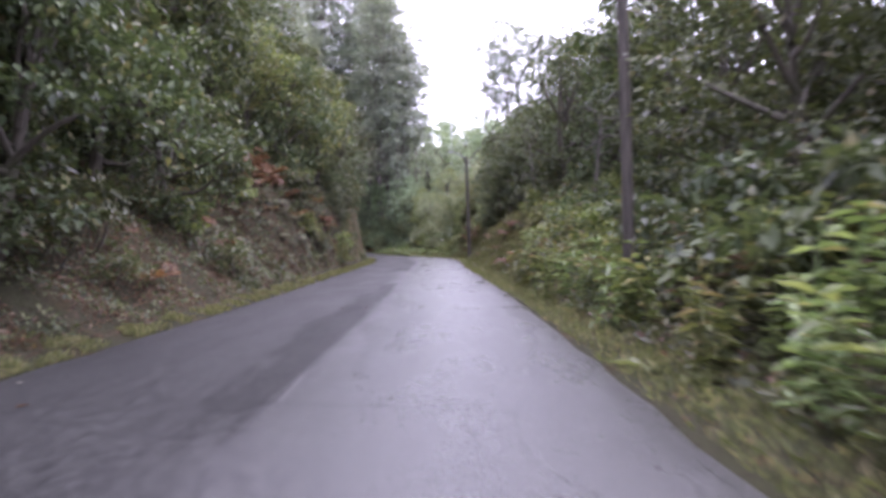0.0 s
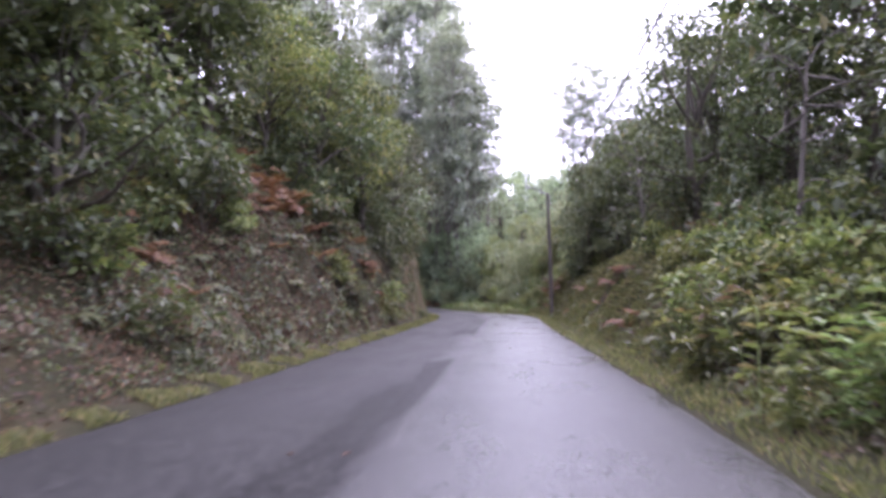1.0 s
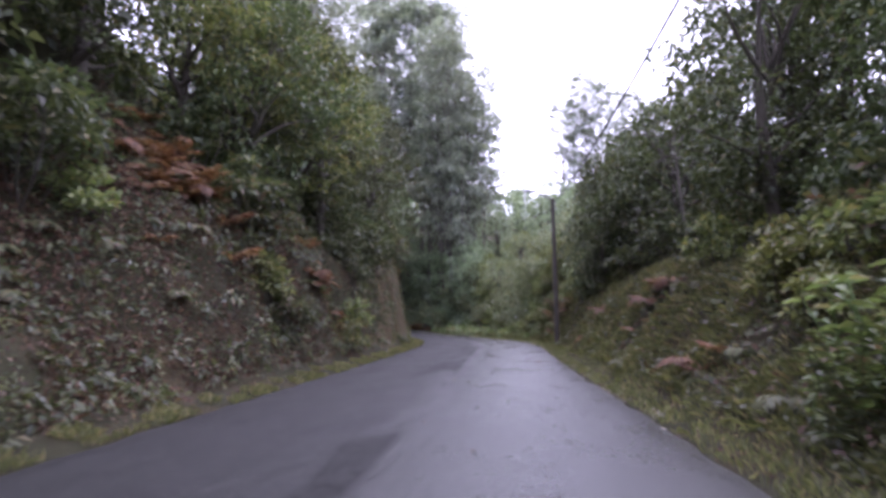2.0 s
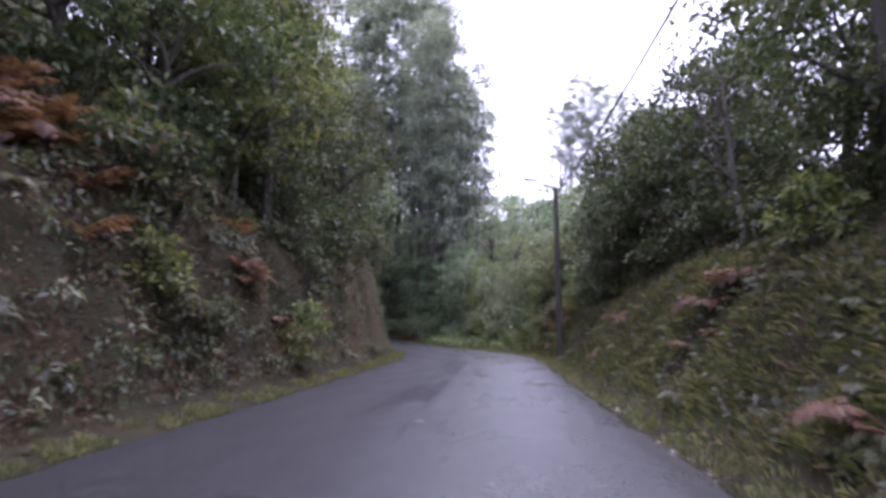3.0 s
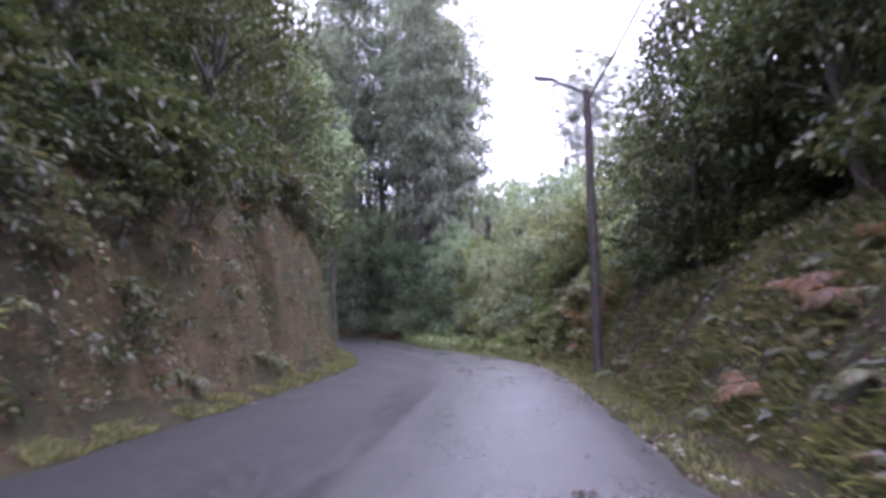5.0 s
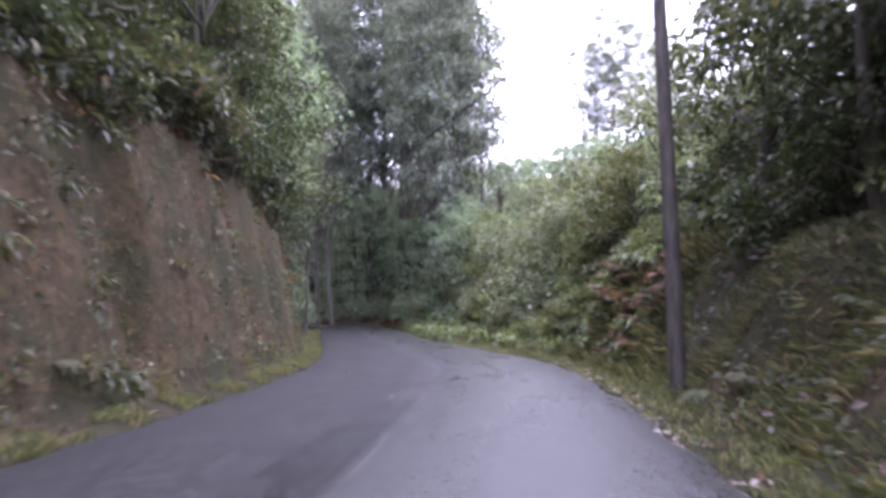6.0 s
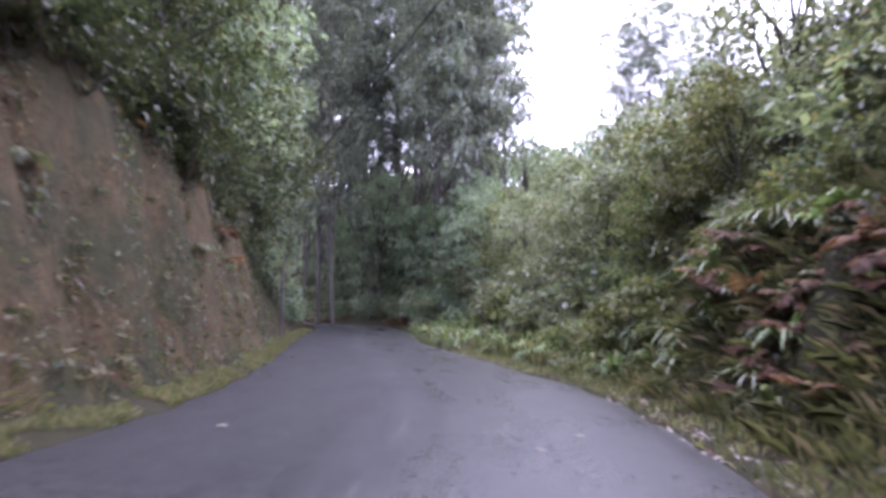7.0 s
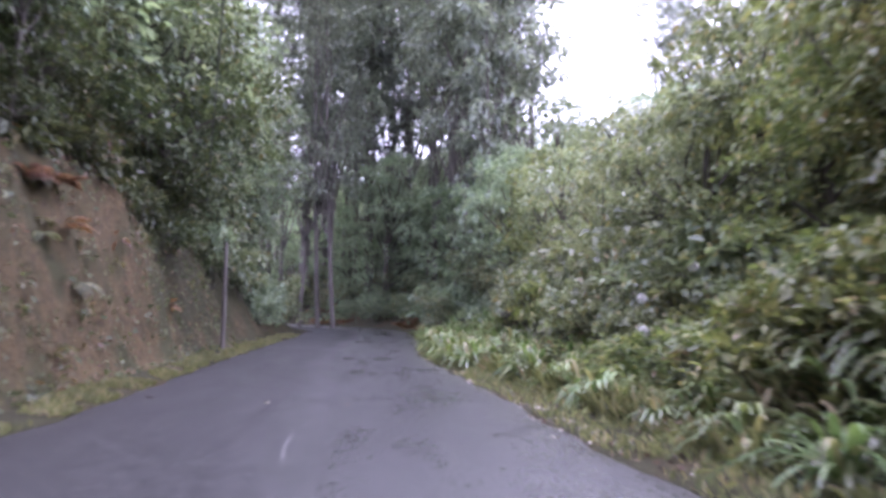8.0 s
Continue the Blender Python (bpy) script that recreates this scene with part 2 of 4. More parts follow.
def leaves(at, axis, face, length, width, fold=0.25, droop=0.0):
    """Pointed leaves of two triangles folded along the midrib: verts and triangles."""
    n = len(at)
    length, width = np.broadcast_to(length, n)[:, None], np.broadcast_to(width, n)[:, None]
    a = unit(axis)
    side = unit(np.cross(a, face))
    up = np.cross(side, a)
    mid = at + a * length * 0.45
    tip = at + a * length + np.array([0, 0, -1.0]) * droop * length
    v = np.stack([at, mid + side * width / 2 + up * width * fold, tip, mid - side * width / 2 + up * width * fold], 1).reshape(-1, 3)
    k = np.arange(n)[:, None] * 4
    return v, np.concatenate([k + [0, 1, 2], k + [0, 2, 3]], 1).reshape(-1, 3)


def joined(pieces):
    vs, fs, k = [], [], 0
    for v, f in pieces:
        vs.append(np.asarray(v, float))
        fs.append(np.asarray(f) + k)
        k += len(v)
    return np.concatenate(vs), np.concatenate(fs)


def tube(points, radii, sides=6):
    """A tapered tube of quads along points, closed by a point at its end."""
    p = np.asarray(points, float)
    t = unit(np.gradient(p, axis=0))
    ref = np.where(np.abs(t[:, 2:3]) > 0.9, [[1.0, 0, 0]], [[0, 0, 1.0]])
    a = unit(np.cross(t, ref))
    b = np.cross(t, a)
    ang = np.linspace(0, 2 * np.pi, sides, endpoint=False)
    ring = a[:, None] * np.cos(ang)[None, :, None] + b[:, None] * np.sin(ang)[None, :, None]
    v = (p[:, None] + ring * np.asarray(radii, float)[:, None, None]).reshape(-1, 3)
    f = []
    for i in range(len(p) - 1):
        for j in range(sides):
            k = (j + 1) % sides
            f.append((i * sides + j, i * sides + k, (i + 1) * sides + k, (i + 1) * sides + j))
    return v, np.array(f)


def box(sx, sy, sz, bevel=0.0):
    """A bevelled box mesh, its base at z = 0, as a bmesh."""
    bm = bmesh.new()
    bmesh.ops.create_cube(bm, size=1.0)
    bmesh.ops.scale(bm, vec=(sx, sy, sz), verts=bm.verts)
    bmesh.ops.translate(bm, vec=(0, 0, sz / 2), verts=bm.verts)
    if bevel:
        bmesh.ops.bevel(bm, geom=bm.edges[:], offset=bevel, segments=2, affect="EDGES", profile=0.6)
    return bm


def from_bm(name, bm, material):
    me = bpy.data.meshes.new(name)
    bm.to_mesh(me)
    bm.free()
    me.materials.append(material)
    return me


# ---- the plan: the road's two edges, from behind the start to beyond the bend ----
RIGHT = [(2.35, -60), (2.35, -30), (2.35, 0), (2.3, 20), (2.1, 28), (1.92, 35), (1.75, 42), (1.62, 50), (1.55, 59), (1.4, 65), (0.95, 71), (-0.1, 76),
         (-1.5, 79.5), (-2.65, 83), (-4.65, 88.3), (-6.5, 93.5), (-7.8, 98), (-9.5, 106), (-11.8, 114), (-14.2, 122), (-18.5, 130), (-26.5, 138), (-42, 146), (-72, 153)]
LEFT = [(-6.1, -60), (-6.1, -30), (-6.1, 0), (-5.8, 20), (-5.8, 28), (-5.85, 35), (-5.85, 42), (-5.95, 50), (-6.1, 59), (-6.4, 64.8), (-6.9, 69.6), (-7.5, 73.2),
        (-8.4, 76.7), (-9.4, 80.3), (-11.1, 85.8), (-12.8, 91.2), (-14.3, 96.4), (-16.6, 104.2), (-18.7, 111.6), (-21.3, 118), (-25, 124), (-31.5, 130.5), (-45, 138.5), (-74, 145.5)]


def curve(points, per=16):
    p = np.array([points[0], *points, points[-1]], float)
    out = []
    for i in range(1, len(p) - 2):
        u = np.linspace(0, 1, per, endpoint=False)[:, None]
        out.append(0.5 * (2 * p[i] + (p[i + 1] - p[i - 1]) * u + (2 * p[i - 1] - 5 * p[i] + 4 * p[i + 1] - p[i + 2]) * u ** 2
                          + (3 * p[i] - p[i - 1] - 3 * p[i + 1] + p[i + 2]) * u ** 3))
    return np.concatenate(out + [p[-2:-1]])


EDGE_R, EDGE_L = curve(RIGHT), curve(LEFT)
MID = (EDGE_R + EDGE_L) / 2
HALF = np.linalg.norm(EDGE_R - EDGE_L, axis=1) / 2
WAY = unit(np.gradient(MID, axis=0))


def across(x, y):
    """Of points of the plan: their distance from the road's centre (right: plus), from its nearer edge, and the y of the road beside them."""
    x, y = np.atleast_1d(np.asarray(x, float)), np.atleast_1d(np.asarray(y, float))
    s, i = np.empty(len(x)), np.empty(len(x), int)
    for k in range(0, len(x), 4000):
        q = np.stack([x[k:k + 4000], y[k:k + 4000]], 1)
        dd = ((q[:, None] - MID[None]) ** 2).sum(2)
        j = dd.argmin(1)
        r = q - MID[j]
        turn = WAY[j, 1] * r[:, 0] - WAY[j, 0] * r[:, 1]
        s[k:k + 4000], i[k:k + 4000] = np.where(turn >= 0, 1, -1) * np.sqrt(dd.min(1)), j
    return s, np.abs(s) - HALF[i], MID[i, 1] + np.clip(y - MID[i, 1], -400, 0) * (i == 0)


def wave(x, y, size, seed=0.0):
    """Cheap smooth unevenness between about -1 and 1."""
    a, b = x / size + seed, y / size - seed * 1.7
    return (np.sin(a * 1.7 + 1.3 * np.sin(b * 1.1)) + np.sin(b * 2.1 + 1.7 * np.sin(a * 0.9 + 2)) + np.sin((a + b) * 3.3 + seed) * 0.5) / 2.5


# by the road's y: verge width, run and height of the cut bank, slope above it
BANK_Y = [-60, 20, 31, 38, 44, 50, 60, 66, 72, 80, 92, 110, 140]
BANK_LEFT = {"verge": [0.9, 0.9, 0.9, 0.8, 0.8, 0.8, 0.9, 0.9, 0.9, 1.0, 1.2, 1.5, 1.5],
             "run": [5.0, 5.0, 4.0, 2.4, 1.8, 1.5, 1.7, 1.6, 1.5, 1.2, 1.4, 2.5, 4.0],
             "rise": [3.2, 3.2, 3.3, 4.9, 4.2, 4.0, 5.6, 5.9, 5.8, 5.0, 4.4, 3.5, 3.5],
             "slope": [0.75, 0.75, 0.8, 1.0, 1.0, 1.1, 0.9, 0.9, 0.9, 0.9, 0.8, 0.7, 0.7]}
BANK_RIGHT = {"verge": [0.7, 0.8, 0.5, 0.5, 0.5, 0.6, 0.9, 1.1, 0.9, 2.4, 3.0, 1.6, 1.6],
              "run": [4.0, 3.5, 2.4, 2.2, 2.0, 2.0, 2.0, 1.4, 1.3, 3.5, 4.0, 4.0, 4.0],
              "rise": [0.9, 1.0, 2.1, 2.5, 2.8, 2.8, 2.5, 2.8, 3.1, 1.8, 2.0, 3.0, 3.0],
              "slope": [0.45, 0.45, 0.55, 0.6, 0.6, 0.6, 0.55, 0.5, 0.5, 0.55, 0.62, 0.62, 0.62]}


def height(x, y):
    """The ground's height at points of the plan."""
    x, y = np.atleast_1d(np.asarray(x, float)), np.atleast_1d(np.asarray(y, float))
    s, d, ry = across(x, y)
    z = np.zeros(len(x))
    for bank, mine in ((BANK_LEFT, s < 0), (BANK_RIGHT, s >= 0)):
        g = {k: np.interp(ry, BANK_Y, v) for k, v in bank.items()}
        rough = wave(x, y, 2.6, 5.4) * 0.3 + wave(x, y, 1.3, 0.4) * 0.28 + wave(x, y, 0.5, 2.1) * 0.13
        gully = (np.sin(y * 2.3 + np.sin(y * 0.7) * 2) * 0.5 + np.sin(y * 5.9 + 1.0) * 0.3 + np.sin(y * 11.3) * 0.16) * 0.09 * (s < 0)
        dd = d + (rough + gully) * np.clip(d - 0.8, 0, 1)
        u = np.clip((dd - g["verge"]) / g["run"], 0, 1)
        cut = g["rise"] * (u * 0.75 + 0.25 * u * u * (3 - 2 * u))
        above = np.clip(dd - g["verge"] - g["run"], 0, None)
        top = 42 * (1 - np.exp(-above * g["slope"] / 42))
        uneven = wave(x, y, 9, 1.0) * np.clip(above, 0, 6) * 0.12
        z = np.where(mine, np.clip(d, 0, 1) * 0.06 + cut + top + uneven, z)
    return np.where(d < 0, -0.03, z - 0.03 * (d < 0.15))


def ground_normal(x, y, e=0.25):
    n = np.stack([(height(x - e, y) - height(x + e, y)) / (2 * e), (height(x, y - e) - height(x, y + e)) / (2 * e), np.ones(len(x))], 1)
    return unit(n)


def build_ground():
    far = np.array([60, 90, 140, 230, 400, 800, 1600, 3000.0])
    xs = np.concatenate([(-far - 30)[::-1], np.arange(-55, -20, 2.5), np.arange(-20, -14, 0.5), np.arange(-14, -4, 0.22), np.arange(-4, 12, 0.5), np.arange(12, 50, 2.5), far + 20])
    ys = np.concatenate([(-far)[::-1], np.arange(-50, -6, 2.5), np.arange(-6, 44, 0.5), np.arange(44, 94, 0.25), np.arange(94, 116, 0.5), np.arange(116, 170, 2.5), far + 130])
    gx, gy = np.meshgrid(xs, ys)
    z = height(gx.ravel(), gy.ravel())
    v = np.stack([gx.ravel(), gy.ravel(), z], 1)
    w, h = len(xs), len(ys)
    k = (np.arange(h - 1)[:, None] * w + np.arange(w - 1)[None]).ravel()
    f = np.stack([k, k + 1, k + w + 1, k + w], 1)
    me = mesh_of("ground", v, f, EARTH, True)
    me.materials.append(CLIFF)
    c = v[f].mean(1)
    s, d, ry = across(c[:, 0], c[:, 1])
    ragged = wave(c[:, 0], c[:, 1], 1.2, 7.0)
    bare = (s < 0) & (d > 1.0) & (d < 4.2 + ragged * 0.8) & (ry > 50 + ragged * 3) & (ry < 92)
    me.polygons.foreach_set("material_index", bare.astype(np.int32))
    tagged(new("ground", me), "damp forest floor with soil, moss and dead leaves", "ground", kind="structure")


def build_road():
    n = 26
    u = np.linspace(-1, 1, n)
    ragged = np.array([wave(np.array([p[0]]), np.array([p[1]]), 0.9, 3.0)[0] * 0.12 for p in MID])
    v = []
    for i, m in enumerate(MID):
        side = np.array([WAY[i, 1], -WAY[i, 0]])
        hw = HALF[i] + 0.05 + ragged[i]
        q = m + side[None] * (u * hw)[:, None]
        z = 0.012 + 0.02 * (1 - u ** 2) + 0.002 * wave(q[:, 0], q[:, 1], 1.6, 5.0)
        z[0] = z[-1] = -0.05
        v.append(np.concatenate([q, z[:, None]], 1))
    v = np.concatenate(v)
    k = (np.arange(len(MID) - 1)[:, None] * n + np.arange(n - 1)[None]).ravel()
    f = np.stack([k, k + 1, k + n + 1, k + n], 1)
    me = mesh_of("road", v, f, ASPHALT, True)
    along = np.concatenate([[0], np.cumsum(np.linalg.norm(np.diff(MID, axis=0), axis=1))])
    lane = np.stack([(u[None] * HALF[:, None]).ravel(), np.repeat(along, n)], 1).astype(np.float32)
    me.uv_layers.new(name="lane").data.foreach_set("uv", lane[f.ravel()].ravel())
    tagged(new("road", me), "narrow wet asphalt road, worn and patched", "road", kind="structure")


build_ground()
build_road()

rng = np.random.default_rng(7)


# ---- plants ----
def clump_leaves(centres, radii, each, length, slim, hang=0.3, flat=0.7, rng=rng):
    """Leaves in uneven clumps: dense towards each clump's outside and top."""
    at, axis, face = [], [], []
    for c, r in zip(centres, radii):
        n = max(6, int(each * rng.uniform(0.7, 1.3)))
        d = unit(rng.normal(size=(n, 3)))
        d[:, 2] = np.where(d[:, 2] < -0.3, -d[:, 2] * 0.6, d[:, 2])
        rad = r * rng.uniform(0.35, 1.0, n) ** 0.5
        at.append(c + d * rad[:, None] * np.array([1, 1, flat]))
        axis.append(d + rng.normal(size=(n, 3)) * 0.6 + np.array([0, 0, -hang]))
        face.append(np.array([0, 0, 1.0]) + d * 0.5 + rng.normal(size=(n, 3)) * 0.45)
    at, axis, face = np.concatenate(at), np.concatenate(axis), np.concatenate(face)
    ll = length * rng.uniform(0.65, 1.3, len(at))
    return leaves(at, axis, face, ll, ll * slim, 0.2, 0.12)


def limb(start, end, r0, r1, bend, rng, n=6, sides=5):
    u = np.linspace(0, 1, n)[:, None]
    off = rng.normal(size=3) * bend
    p = np.asarray(start) * (1 - u) + np.asarray(end) * u + off * (u * (1 - u) * 4)
    return tube(p, r0 + (r1 - r0) * u[:, 0], sides)


def broadleaf(tall, wide, low, seed, clumps=48, each=76, leaf=0.3, material=None):
    """A leafy roadside tree: trunk with limbs, and a crown of clumps from low up."""
    rng = np.random.default_rng(seed)
    lean = rng.normal(size=2) * 0.05 * tall
    top = np.array([lean[0], lean[1], tall * 0.82])
    wood = [limb((0, 0, -0.6), top, 0.035 * tall ** 0.9, 0.03, tall * 0.03, rng, 10, 8)]
    cs, rs = [], []
    for i in range(clumps):
        h = low + (1 - low) * rng.uniform(0, 1) ** 0.85
        env = np.sin(np.pi * np.clip((h - low) / (1.08 - low), 0.08, 1) ** 0.75) ** 0.7
        a = rng.uniform(0, 2 * np.pi)
        r = wide * env * rng.uniform(0.35, 1.0) ** 0.6 * (1 + 0.3 * np.sin(3 * a + seed))
        c = np.array([np.cos(a) * r, np.sin(a) * r, h * tall]) + np.array([*lean, 0]) * h
        cs.append(c)
        rs.append(wide * rng.uniform(0.2, 0.4))
        if i % 4 == 0:
            u = max(0.15, h * 0.75)
            wood.append(limb(top * u, c, 0.016 * tall * (1 - u * 0.6), 0.012, 0.3, rng))
    me = mesh_of("crown", *clump_leaves(cs, rs, each, leaf, 0.5, rng=rng), material or LAUREL)
    return mesh_of("trunk", *joined(wood), BARK, True), me


def gum(tall, wide, seed, clumps=58, each=47, leaf=0.66, puff=1.0):
    """A tall slim gum tree: pale trunk, thin rising limbs, airy hanging clumps with gaps between."""
    rng = np.random.default_rng(seed)
    top = np.array([*(rng.normal(size=2) * 0.03 * tall), tall * 0.96])
    wood = [limb((0, 0, -0.8), top, 0.0058 * tall, 0.03, tall * 0.012, rng, 12, 7)]
    cs, rs = [], []
    for i in range(clumps):
        h = 0.28 + 0.72 * rng.uniform(0, 1) ** 0.8
        env = 0.45 + 0.55 * np.sin(np.pi * np.clip((h - 0.2) / 0.86, 0, 1))
        a = rng.uniform(0, 2 * np.pi)
        r = wide * env * rng.uniform(0.3, 1.0)
        c = np.array([np.cos(a) * r, np.sin(a) * r, h * tall]) + np.array([top[0], top[1], 0]) * h
        cs.append(c)
        rs.append(rng.uniform(0.7, 1.5) * puff)
        u = max(0.2, h - 0.1 - r / tall)
        if i % 3 == 0:
            wood.append(limb(top * u, c, 0.0035 * tall * (1.1 - u), 0.015, 0.4, rng, 5, 4))
    me = mesh_of("crown", *clump_leaves(cs, rs, each, leaf, 0.33, 0.9, 0.8, rng), HAZED_GUM)
    return mesh_of("trunk", *joined(wood), GUMBARK, True), me


def bush(tall, wide, seed, leaf, material, clumps=16, each=35):
    rng = np.random.default_rng(seed)
    cs, rs, wood = [], [], []
    for i in range(clumps):
        a, r = rng.uniform(0, 2 * np.pi), wide * rng.uniform(0, 1) ** 0.6 * 0.8
        h = tall * rng.uniform(0.15, 0.95) * (1 - 0.35 * (r / wide) ** 2)
        cs.append(np.array([np.cos(a) * r, np.sin(a) * r, h]))
        rs.append(wide * rng.uniform(0.25, 0.42))
        if i % 2 == 0:
            wood.append(limb((rng.normal() * 0.08, rng.normal() * 0.08, -0.3), cs[-1], 0.03, 0.008, 0.15, rng, 5, 4))
    me = mesh_of("foliage", *clump_leaves(cs, rs, each, leaf * 1.45, 0.5, rng=rng), material)
    return mesh_of("stem", *joined(wood), BARK, True), me


def frond(length, rng, pairs=16, hang=1.0):
    """One arching fern frond, leaflets in pairs along a rib."""
    u = np.linspace(0, 1, pairs + 2)
    x = length * u * (1 - 0.25 * u * hang)
    z = length * (0.75 * u - 0.95 * hang * u * u)
    rib = np.stack([x, np.zeros_like(x), z], 1)
    t = unit(np.gradient(rib, axis=0))
    at = np.repeat(rib[1:-1], 2, axis=0)
    sgn = np.tile([1.0, -1.0], pairs)
    tt = np.repeat(t[1:-1], 2, axis=0)
    axis = np.stack([np.zeros_like(sgn), sgn, np.zeros_like(sgn)], 1) + tt * 0.45 + rng.normal(size=tt.shape) * 0.08 + np.array([0, 0, -0.25])
    up = np.cross(tt, np.array([0, 1.0, 0])) * -1
    w = np.repeat(np.sin(np.pi * np.clip(u[1:-1] * 0.82 + 0.16, 0, 1)), 2) * length * 0.27
    v, f = leaves(at, axis, up, w, w * 0.24, 0.1, 0.2)
    s = length * 0.008
    rv = np.concatenate([rib + [0, s, 0], rib - [0, s, 0]])
    k = np.arange(len(rib) - 1)
    m = len(rib)
    rf = np.concatenate([np.stack([k, k + 1, k + m + 1], 1), np.stack([k, k + m + 1, k + m], 1)])
    return joined([(v, f), (rv, rf)])


def fern_mesh(name, size, count, seed, material, hang=1.0):
    rng = np.random.default_rng(seed)
    pieces = []
    for i in range(count):
        v, f = frond(size * rng.uniform(0.7, 1.15), rng, 16, hang * rng.uniform(0.7, 1.25))
        a = i * 2.4 + rng.normal() * 0.3
        c, s = np.cos(a), np.sin(a)
        pieces.append((v @ np.array([[c, s, 0], [-s, c, 0], [0, 0, 1]]), f))
    return mesh_of(name, *joined(pieces), material)


def strap_mesh(name, size, count, seed, material, wide=0.05):
    """A tussock of long arching strap leaves."""
    rng = np.random.default_rng(seed)
    pieces = []
    for i in range(count):
        a, ll, out = rng.uniform(0, 2 * np.pi), size * rng.uniform(0.6, 1.2), rng.uniform(0.25, 0.9)
        u = np.linspace(0, 1, 6)
        r = 0.06 + ll * out * u * (0.5 + 0.5 * u)
        z = ll * (1.25 - 0.35 * out) * u - ll * (0.55 + 0.5 * out) * u ** 2.2
        p = np.stack([np.cos(a) * r, np.sin(a) * r, z], 1)
        w = wide * size * np.array([0.5, 0.9, 1.0, 0.85, 0.55, 0.08]) * rng.uniform(0.8, 1.3)
        sd = np.array([-np.sin(a), np.cos(a), 0])
        v = np.concatenate([p + sd * w[:, None], p - sd * w[:, None]])
        k = np.arange(5)
        pieces.append((v, np.concatenate([np.stack([k, k + 1, k + 7], 1), np.stack([k, k + 7, k + 6], 1)])))
    return mesh_of(name, *joined(pieces), material)


def broad_plant_mesh(name, size, count, seed, material):
    """Leafy canes with broad paddle leaves, as lush roadside plants have."""
    rng = np.random.default_rng(seed)
    at, axis, ll = [], [], []
    wood = []
    for i in range(count):
        a, lean = rng.uniform(0, 2 * np.pi), rng.uniform(0.1, 0.5)
        h = size * rng.uniform(0.55, 1.1)
        u = np.linspace(0, 1, 7)
        base = rng.normal(size=2) * 0.18 * size
        p = np.stack([base[0] + np.cos(a) * lean * h * u ** 1.6, base[1] + np.sin(a) * lean * h * u ** 1.6, h * u], 1)
        wood.append((p, 0.012))
        for j in range(1, 7):
            for k in range(3):
                b = a + (k * 2 - 1) * rng.uniform(0.6, 1.6) + j
                at.append(p[j])
                axis.append([np.cos(b), np.sin(b), rng.uniform(-0.15, 0.6)])
                ll.append(size * rng.uniform(0.12, 0.25))
    at, axis, ll = np.array(at), np.array(axis), np.array(ll)
    v, f = leaves(at, axis, np.tile([0, 0, 1.0], (len(at), 1)), ll, ll * 0.36, 0.15, 0.25)
    return mesh_of(name, v, f, material), mesh_of("cane", *joined([tube(p, np.full(7, r), 4) for p, r in wood]), material)


def planted(kind, label, category, group, meshes, names, x, y, scale, turn, z=None, tip=0.0):
    """One plant at a place of the plan, standing on the ground."""
    ob = thing(kind, label, category, group)
    for name, me in zip(names, meshes):
        part(name, me, ob)
    h = height(x, y)[0] if z is None else z
    ob.matrix_basis = pose(x, y, h - 0.05, tip, 0, turn) @ Matrix.Scale(scale, 4)
    return ob


def scatter(count, x0, x1, y0, y1, keep, gap, rng):
    """Places in a stretch of the plan, no two nearer than gap, where keep(side distance, edge distance, road's y) holds."""
    out = np.empty((0, 2))
    for _ in range(60):
        q = np.stack([rng.uniform(x0, x1, count * 3), rng.uniform(y0, y1, count * 3)], 1)
        s, d, ry = across(q[:, 0], q[:, 1])
        d = d + np.where(ry < 95, np.where(s < 0, 0.8, 0.1), 0)  # plants crowd in over the banks
        for p in q[keep(s, d, ry)]:
            if len(out) >= count:
                return out
            if not len(out) or ((out - p) ** 2).sum(1).min() > gap * gap:
                out = np.concatenate([out, p[None]])
    return out


NEAR = [broadleaf(9.0, 2.9, 0.1, 11, 52, 68, 0.275), broadleaf(10.0, 3.2, 0.12, 12, 52, 68, 0.275), broadleaf(8.0, 3.1, 0.08, 13, 52, 68, 0.27),
        broadleaf(8.6, 2.8, 0.1, 15, 52, 68, 0.27, BRIGHT)]
TREES = [broadleaf(9.0, 2.9, 0.14, 16, 42, 52, 0.38), broadleaf(10.5, 3.3, 0.2, 17, 42, 52, 0.38), broadleaf(8.0, 3.2, 0.1, 18, 42, 52, 0.38)]
LIGHTER = [broadleaf(8.5, 2.8, 0.12, 21, material=BRIGHT), broadleaf(7.0, 2.6, 0.1, 22, material=BRIGHT)]
DISTANT = [broadleaf(11.0, 3.6, 0.1, 31, 46, 45, 0.48, HAZED_WOODS), broadleaf(9.0, 3.4, 0.1, 32, 46, 45, 0.48, HAZED_WOODS), broadleaf(13.0, 3.6, 0.12, 33, 46, 45, 0.48, HAZED_WOODS)]
TALL = [broadleaf(14.0, 4.4, 0.06, 38, 60, 60, 0.36, HAZED_WOODS), broadleaf(15.0, 4.0, 0.08, 39, 60, 60, 0.36, HAZED_WOODS)]
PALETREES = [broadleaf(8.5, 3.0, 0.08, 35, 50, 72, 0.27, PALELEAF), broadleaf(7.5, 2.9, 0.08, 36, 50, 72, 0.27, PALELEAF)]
GUMS = [gum(30, 3.6, 41), gum(27, 3.2, 42), gum(33, 4.0, 43), gum(24, 3.4, 44, 36)]
